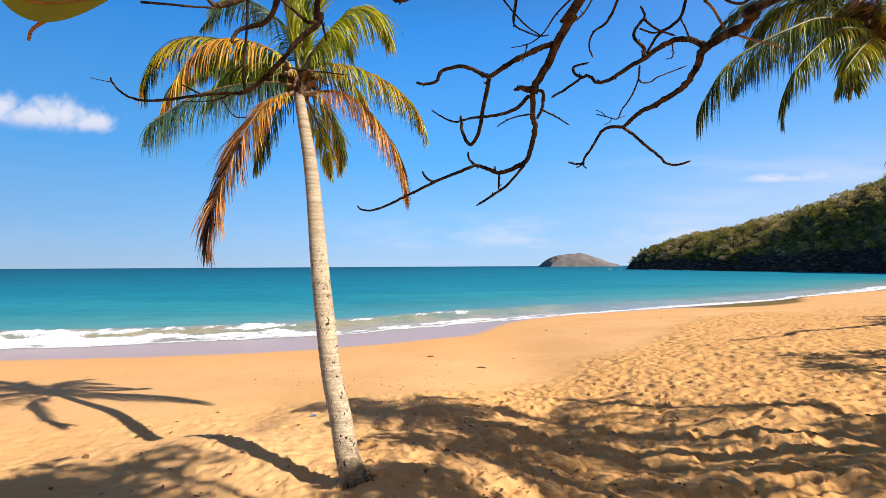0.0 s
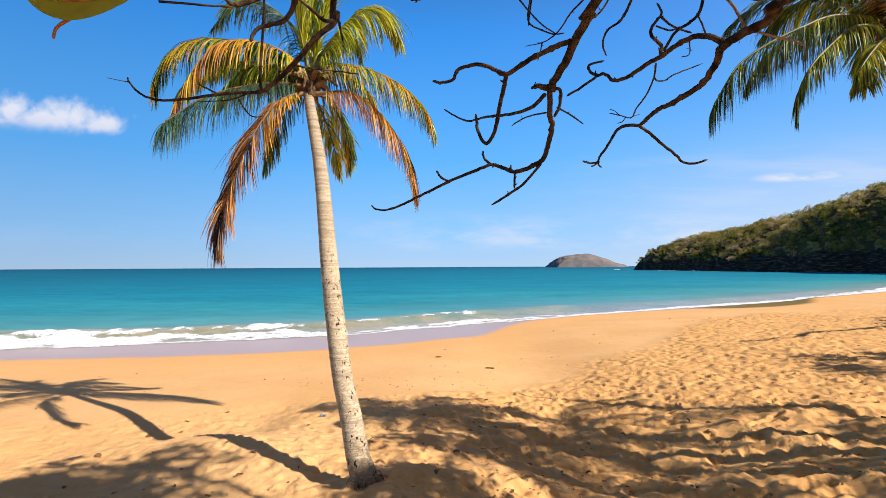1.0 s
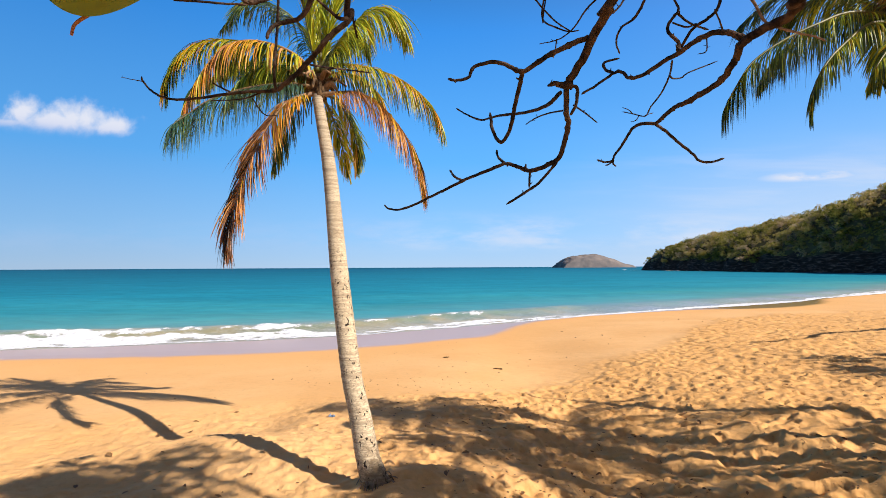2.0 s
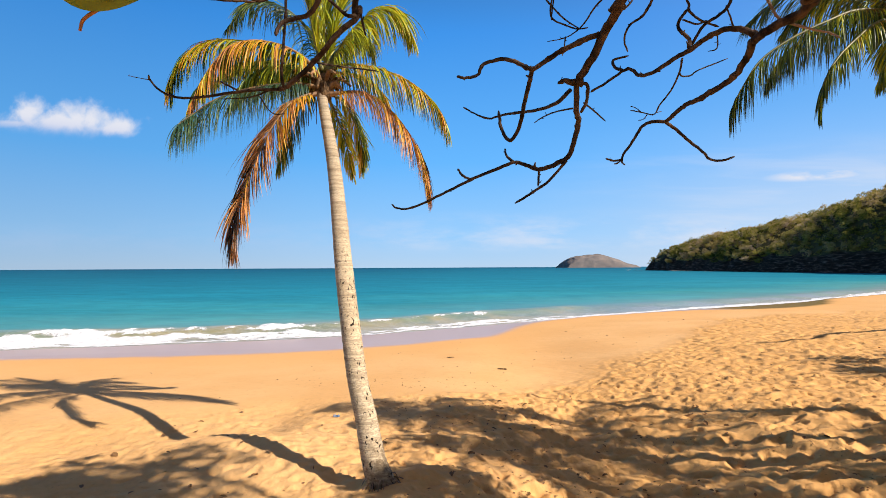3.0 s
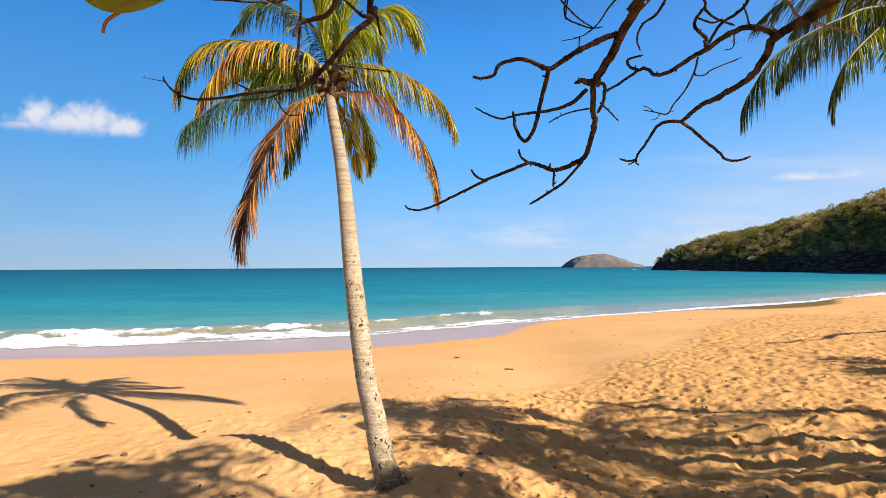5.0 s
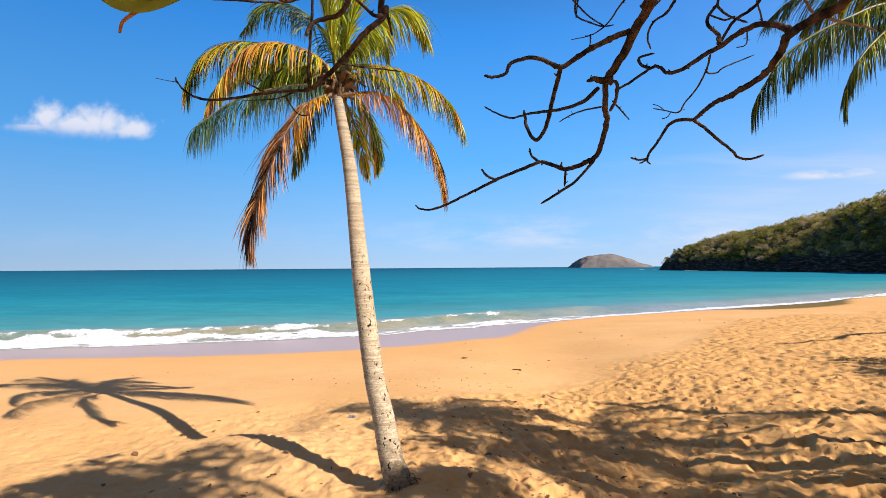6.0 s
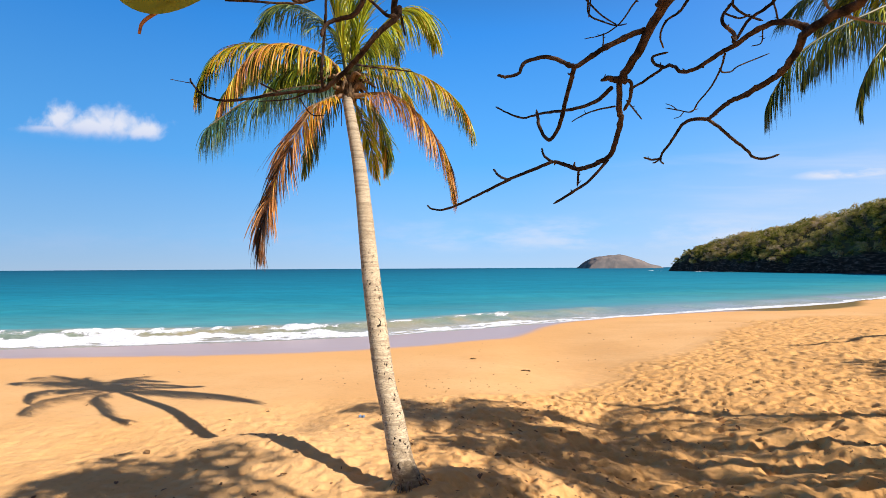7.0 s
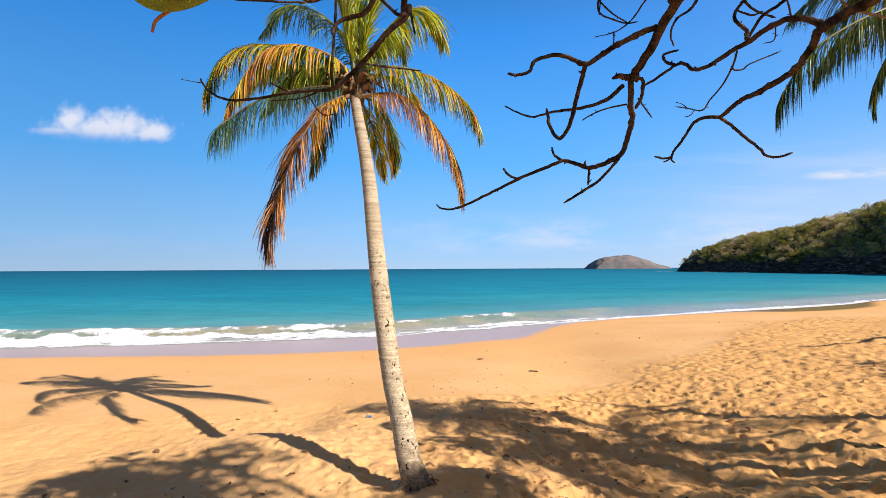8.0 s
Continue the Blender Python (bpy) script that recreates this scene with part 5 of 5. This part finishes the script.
branch("limb", [(0.600, 0.300, 5.500), (-0.150, 1.200, 5.000), (-0.453, 1.850, 4.265), (-0.443, 1.854, 4.201), (-0.460, 1.857, 4.162), (-0.521, 1.861, 4.117), (-0.572, 1.865, 4.058), (-0.613, 1.869, 4.013), (-0.665, 1.873, 3.964), (-0.716, 1.876, 3.924), (-0.753, 1.880, 3.910)], 0.0124, 0.0084)
branch("branch", [(-0.741, 1.850, 3.900), (-0.829, 1.856, 3.902), (-0.922, 1.863, 3.895), (-1.015, 1.869, 3.885), (-1.108, 1.875, 3.882), (-1.173, 1.881, 3.896), (-1.217, 1.887, 3.924), (-1.252, 1.894, 3.963), (-1.259, 1.900, 3.981)], 0.0066, 0.0030)
branch("branch", [(-0.478, 1.450, 4.053), (-0.494, 1.440, 3.995), (-0.518, 1.430, 3.962), (-0.565, 1.420, 3.946), (-0.588, 1.410, 3.926), (-0.594, 1.400, 3.892)], 0.0084, 0.0050)
branch("twig", [(-0.701, 1.800, 4.239), (-0.705, 1.812, 4.156), (-0.718, 1.825, 4.041), (-0.727, 1.838, 3.946), (-0.722, 1.850, 3.905)], 0.0048, 0.0058)
branch("twig", [(-0.557, 1.700, 4.186), (-0.509, 1.743, 4.156), (-0.477, 1.787, 4.141), (-0.451, 1.830, 4.160)], 0.0038, 0.0082)
branch("twig", [(-0.436, 1.830, 4.169), (-0.428, 1.840, 4.128), (-0.421, 1.850, 4.094)], 0.0045, 0.0037)
branch("twig", [(-0.973, 1.600, 4.117), (-0.895, 1.617, 4.119), (-0.824, 1.633, 4.119), (-0.751, 1.650, 4.123)], 0.0043, 0.0033)
branch("branch", [(-0.783, 1.650, 4.159), (-0.759, 1.667, 4.139), (-0.721, 1.683, 4.154), (-0.672, 1.700, 4.184)], 0.0074, 0.0091)
branch("twig", [(-0.695, 2.200, 4.139), (-0.631, 2.317, 4.169), (-0.570, 2.433, 4.204), (-0.478, 2.550, 4.233)], 0.0044, 0.0034)
branch("twig", [(-0.824, 1.880, 3.885), (-0.782, 1.890, 3.826), (-0.735, 1.900, 3.824)], 0.0029, 0.0017)
branch("twig", [(-0.898, 1.860, 3.902), (-0.931, 1.845, 3.917), (-0.953, 1.830, 3.927)], 0.0037, 0.0029)
branch("twig", [(-0.780, 1.860, 3.902), (-0.843, 1.890, 3.891), (-0.908, 1.920, 3.893), (-1.015, 1.950, 3.901)], 0.0037, 0.0017)
branch("twig", [(-1.258, 1.900, 3.962), (-1.297, 1.900, 3.970), (-1.338, 1.900, 3.979)], 0.0017, 0.0008)
branch("twig", [(-0.176, 1.900, 4.281), (-0.146, 1.900, 4.276), (-0.111, 1.900, 4.286)], 0.0060, 0.0060)
branch("limb", [(5.6, 1.8, 6.6), (5.45, 2.8, 6.65), (5.15, 3.8, 6.45)], 0.028, 0.008)


def near_leaf():
    """The broad leaf that hangs close by: a curved blade with a red midrib and stalk."""
    V, F = [], []
    tip, foot = np.array((-0.655, 0.95, 3.785)), np.array((-0.87, 0.95, 3.795))
    for i in range(13):
        t = i / 12
        c = foot + (tip - foot) * t + np.array((0, 0, -0.018 * math.sin(math.pi * t)))
        w = 0.062 * math.sin(math.pi * min(1, t * 0.92 + 0.05)) ** 0.75 * (1 - 0.35 * t)
        for j, s in enumerate((-1, -0.5, 0, 0.5, 1)):
            V.append(c + np.array((0.0, 0.35 * s * w, 0.93 * s * w + 0.012 * (abs(s) - 0.5) * (1 - t))))
    for i in range(12):
        for j in range(4):
            a = i * 5 + j
            F.append((a, a + 1, a + 6, a + 5))
    leaf = part("leaf", V, F, leaf_material("near_leaf", [(0.0, (0.13, 0.17, 0.015)), (0.5, (0.30, 0.29, 0.02)), (1.0, (0.44, 0.36, 0.03))], 0.4, 0.4, 12), shade_tree, "broad yellow-green leaf")
    rib = [(-0.86, 0.95, 3.80), (-0.78, 0.945, 3.773), (-0.66, 0.95, 3.785)]
    part("midrib", *tube(spline(rib, 6), np.linspace(0.004, 0.001, 13), 6), plain_material("red_stalk", (0.30, 0.09, 0.03), (0.42, 0.17, 0.05), 40), leaf, "reddish midrib")
    stalk = [(-0.745, 0.95, 3.757), (-0.775, 0.95, 3.742), (-0.805, 0.95, 3.722), (-0.812, 0.95, 3.70)]
    part("stalk", *tube(spline(stalk, 5), np.linspace(0.0045, 0.0028, 16), 6), bpy.data.materials["red_stalk"], leaf, "reddish stalk")


near_leaf()


def leaf_spray(places, leaves, size, seed):
    """Clusters of broad oval leaves at the ends of limbs."""
    rng = np.random.RandomState(seed)
    V, F = [], []
    for (cx, cy, cz, r) in places:
        for _ in range(leaves):
            d = rng.normal(size=3)
            c = np.array((cx, cy, cz)) + d / np.linalg.norm(d) * r * rng.rand() ** 0.5 * np.array((1, 1, 0.5))
            a = rng.normal(size=3) * np.array((1, 1, 0.5)); a /= np.linalg.norm(a)
            b = np.cross(a, rng.normal(size=3)); b /= np.linalg.norm(b)
            L, w, k = size * rng.uniform(0.7, 1.2), size * 0.27, len(V)
            V.extend((c - a * L * 0.5, c - b * w - a * L * 0.1, c - b * w * 0.8 + a * L * 0.28, c + a * L * 0.5, c + b * w * 0.8 + a * L * 0.28, c + b * w - a * L * 0.1))
            F.extend(((k, k + 1, k + 2, k + 3), (k, k + 3, k + 4, k + 5)))
    return V, F


rng = np.random.RandomState(4)
# unseen leaf clusters, placed to shade sand and branches and to block sky
spots = [(rng.uniform(0.95, 2.6), rng.uniform(1.4, 2.8), 6.4 + rng.uniform(-0.3, 0.4), rng.uniform(0.18, 0.42)) for _ in range(15)]
spots += [(rng.uniform(5.0, 6.0), rng.uniform(1.6, 2.5), 6.4 + rng.uniform(-0.3, 0.4), rng.uniform(0.2, 0.4)) for _ in range(7)]
spots += [(rng.uniform(4.9, 6.0), rng.uniform(1.5, 2.4), 6.5 + rng.uniform(-0.3, 0.4), rng.uniform(0.25, 0.45)) for _ in range(12)]
spots += [(rng.uniform(4.75, 5.55), rng.uniform(3.3, 4.0), 6.4 + rng.uniform(-0.2, 0.2), rng.uniform(0.2, 0.36)) for _ in range(5)]
spots += [(rng.uniform(-3.5, 5.8), rng.uniform(-3.5, 1.1), 6.1 + rng.uniform(-0.4, 1.2), rng.uniform(0.4, 0.7)) for _ in range(150)]
V, F = leaf_spray(spots, 38, 0.16, 8)
tagged(part("foliage", V, F, BROAD, shade_tree, "sparse broad green leaves above the view, placed to cast shade"), kind="stuff")


def unseen_tree(foot, crown, radius, seed, clumps=42, bare=None):
    """A leafy tree out of view, added to cast shade or block sky light."""
    z = height(foot[0], foot[1])
    tree = thing("almond_tree", (foot[0], foot[1], z), "broad leafy tree out of view, added to shade the beach", "tree", "trees behind the beach")
    r = np.random.RandomState(seed)
    c = np.array(crown, dtype=float)
    f = np.array((foot[0], foot[1], z - 0.2))
    fork = f * 0.45 + c * 0.55
    part("trunk", *tube(spline([f, f * 0.7 + fork * 0.3 + r.normal(size=3) * 0.15, fork], 8), np.linspace(0.24, 0.14, 17), 10, 0.08, seed), BARK, tree)
    spots = []
    for i in range(7):
        d = r.normal(size=3) * np.array((1, 1, 0.35))
        e = c + d / np.linalg.norm(d) * radius * r.uniform(0.6, 0.95)
        part("limb", *tube(spline([fork, (fork + e) / 2 + r.normal(size=3) * 0.25, e], 6), np.linspace(0.10, 0.02, 13), 8, 0.1, seed + i), BARK, tree)
        spots.append((*e, 0.6))
    for i in range(clumps):
        d = r.normal(size=3)
        e = c + d / np.linalg.norm(d) * radius * r.rand() ** 0.4 * np.array((1, 1, 0.45))
        spots.append((*e, r.uniform(0.35, 0.7)))
    if bare:
        part("limb", *tube(spline([c, *bare], 6), np.linspace(0.13, 0.04, 6 * len(bare) + 1), 8, 0.1, seed), BARK, tree)
    V, F = leaf_spray(spots, 60, 0.19, seed)
    tagged(part("foliage", V, F, BROAD, tree), kind="stuff")


# unseen crowns and bare limbs, placed so their shadows land on the sand
unseen_tree((17.6, 6.2), (16.2, 6.4, 6.3), 3.1, 90, 72)
unseen_tree((6.9, -2.6), (5.4, 0.75, 9.2), 0.8, 97, 9)
unseen_tree((24.5, 13.2), (23.6, 15.4, 6.6), 2.6, 91, 14, [(17.5, 13.6, 6.4), (15.6, 12.8, 5.9), (13.6, 11.9, 6.0)])

unseen_tree((12.4, -0.2), (12.3, 0.0, 7.0), 3.4, 110, 60, [(11.2, 4.2, 6.5), (10.4, 4.9, 6.6), (9.5, 6.06, 6.7), (8.0, 7.1, 6.9)])
# unseen row behind the camera, added only to cut the sky fill
for k, (x, y, r, top) in enumerate(((-5.5, -3.6, 3.2, 6.6), (-13, -6, 4.0, 5.6), (-6.5, -8, 4.0, 6.4), (1, -9, 4.2, 6.6), (8, -8.5, 4.0, 6.2), (14, -6.5, 4.0, 6.0))):
    unseen_tree((x, y), (x, y, top), r, 120 + 10 * k, 60)


# ---- small things on the sand ----
def dry_leaf(size, curl, seed):
    """One curled fallen leaf with thickness of blade, a midrib fold and a stalk."""
    r = np.random.RandomState(seed)
    V, F = [], []
    for i in range(7):
        t = i / 6
        w = size * 0.30 * math.sin(math.pi * min(1.0, 0.06 + t * 0.9)) ** 0.8
        for s in (-1, -0.45, 0, 0.45, 1):
            V.append((size * (t - 0.5), s * w, 0.012 + curl * size * (s * s) * 0.30 + curl * size * 0.25 * math.sin(t * 2.6) + r.normal() * size * 0.012))
    for i in range(6):
        for j in range(4):
            a = i * 5 + j
            F.append((a, a + 1, a + 6, a + 5))
    return V, F


def scatter_leaves():
    r = np.random.RandomState(21)
    kinds = []
    for k in range(5):
        V, F = dry_leaf(1.0, (0.25, 0.5, 0.15, 0.6, 0.35)[k], k)
        me = bpy.data.meshes.new("dry_leaf")
        me.from_pydata(V, [], F)
        me.materials.append(LITTER)
        me.update()
        kinds.append(me)
    made = 0
    while made < 270:
        near = made < 240
        x, y = (r.uniform(-4.5, 7.5), 4.3 + 5.2 * r.rand() ** 1.4) if near else (r.uniform(-9, 22), r.uniform(8, 26))
        if x < -0.5 and r.rand() < 0.6:
            continue
        if seaward(np.array([x]), np.array([y]))[0] > -2:
            continue
        ob = new("dry_leaf", kinds[r.randint(5)])
        s = r.uniform(0.03, 0.075) * (1.45 if r.rand() < 0.22 else 1.0)
        ob.matrix_world = Matrix.LocRotScale((x, y, height(x, y) + 0.004), Euler((r.normal() * 0.3, r.normal() * 0.3, r.uniform(0, 6.28))), (s, s, s))
        tagged(ob, "small dry brown fallen leaf lying on the sand", "leaf", "fallen leaves on the sand")
        made += 1


scatter_leaves()


def plastic_scrap(x, y):
    """A crumpled clear and blue scrap of plastic."""
    r = np.random.RandomState(2)
    V, F = [], []
    for i in range(7):
        for j in range(6):
            V.append((x + 0.016 * (i - 3), y + 0.013 * (j - 2.5), height(x, y) + 0.01 + 0.02 * abs(r.normal())))
    for i in range(6):
        for j in range(5):
            a = i * 6 + j
            F.append((a, a + 1, a + 7, a + 6))
    ob = part("plastic_wrapper", V, F, plain_material("blue_plastic", (0.09, 0.16, 0.27), (0.30, 0.34, 0.38), 14, 0.3), smooth=False)
    tagged(ob, "crumpled pale blue plastic scrap on the sand", "litter")


def dry_wrack(x, y, wide, seed):
    """A little tangle of dried weed and twigs left on the smooth sand."""
    r = np.random.RandomState(seed)
    V, F = [], []
    for _ in range(14):
        c = np.array((x + r.normal() * wide * 0.3, y + r.normal() * wide * 0.12, 0.0))
        w, long = r.normal() * 0.5, wide * r.uniform(0.2, 0.5)
        pts = [c + np.array((math.cos(w), math.sin(w), 0)) * long * t + r.normal(size=3) * wide * 0.03 for t in (-0.5, 0.0, 0.5)]
        for k, q in enumerate(pts):
            q[2] = height(q[0], q[1]) + (0.004, 0.015 + 0.02 * r.rand(), 0.004)[k]
        tv, tf = tube(spline(pts, 4), np.interp(np.linspace(0, 1, 9), (0, 0.5, 1), (0.004, 0.009, 0.003)), 5, 0.2, seed)
        F += [tuple(a + len(V) for a in q) for q in tf]
        V += tv
    tagged(part("seaweed", V, F, FIBRE), "small dark tangle of dried seaweed lying on smooth sand", "seaweed", "seaweed on the beach")


def leaf_crumbs():
    """Broken bits of leaf and twig strewn under the trees, more than one could count."""
    r = np.random.RandomState(31)
    n = 3400
    x, y = r.uniform(-3.5, 9, n), 4.2 + 7.5 * r.rand(n) ** 1.5
    far = r.rand(n) < 0.09
    x, y = np.where(far, r.uniform(-9, 16, n), x), np.where(far, r.uniform(8, 20, n), y)
    far &= seaward(x, y) < -1.5
    keep = (value_noise(x * 0.8, y * 0.8, 81) + 0.5 * value_noise(x * 2.5, y * 2.5, 82) + np.where(x < -0.4, -0.45, 0.1)) > np.where(far, -0.35, r.uniform(-0.5, 0.9, n))
    keep &= seaward(x, y) < -1.5
    x, y = x[keep], y[keep]
    z = ground(x, y) + 0.004
    V, F = [], []
    for a, b, c in zip(x, y, z):
        w, s = r.uniform(0, 6.28), r.uniform(0.006, 0.024) * (1.0 if b < 8 else 1.3)
        u, v = np.array((math.cos(w), math.sin(w), r.normal() * 0.3)) * s, np.array((-math.sin(w), math.cos(w), r.normal() * 0.4)) * s * r.uniform(0.2, 0.6)
        o, k = np.array((a, b, c + 0.3 * s)), len(V)
        V.extend((o - u, o - v * 0.9, o + u, o + v, o + np.array((0, 0, 0.35 * s))))
        F.extend(((k, k + 1, k + 4), (k + 1, k + 2, k + 4), (k + 2, k + 3, k + 4), (k + 3, k, k + 4)))
    ob = part("leaf_litter", V, F, LITTER, smooth=False)
    tagged(ob, "crumbs of dry leaf and twig strewn over the sand", "leaf litter", kind="stuff")


leaf_crumbs()
plastic_scrap(-1.98, 8.1)
for k, (x, y, wide) in enumerate(((1.07, 13.3, 0.22), (-0.27, 15.2, 0.13))):
    dry_wrack(x, y, wide, 60 + k)
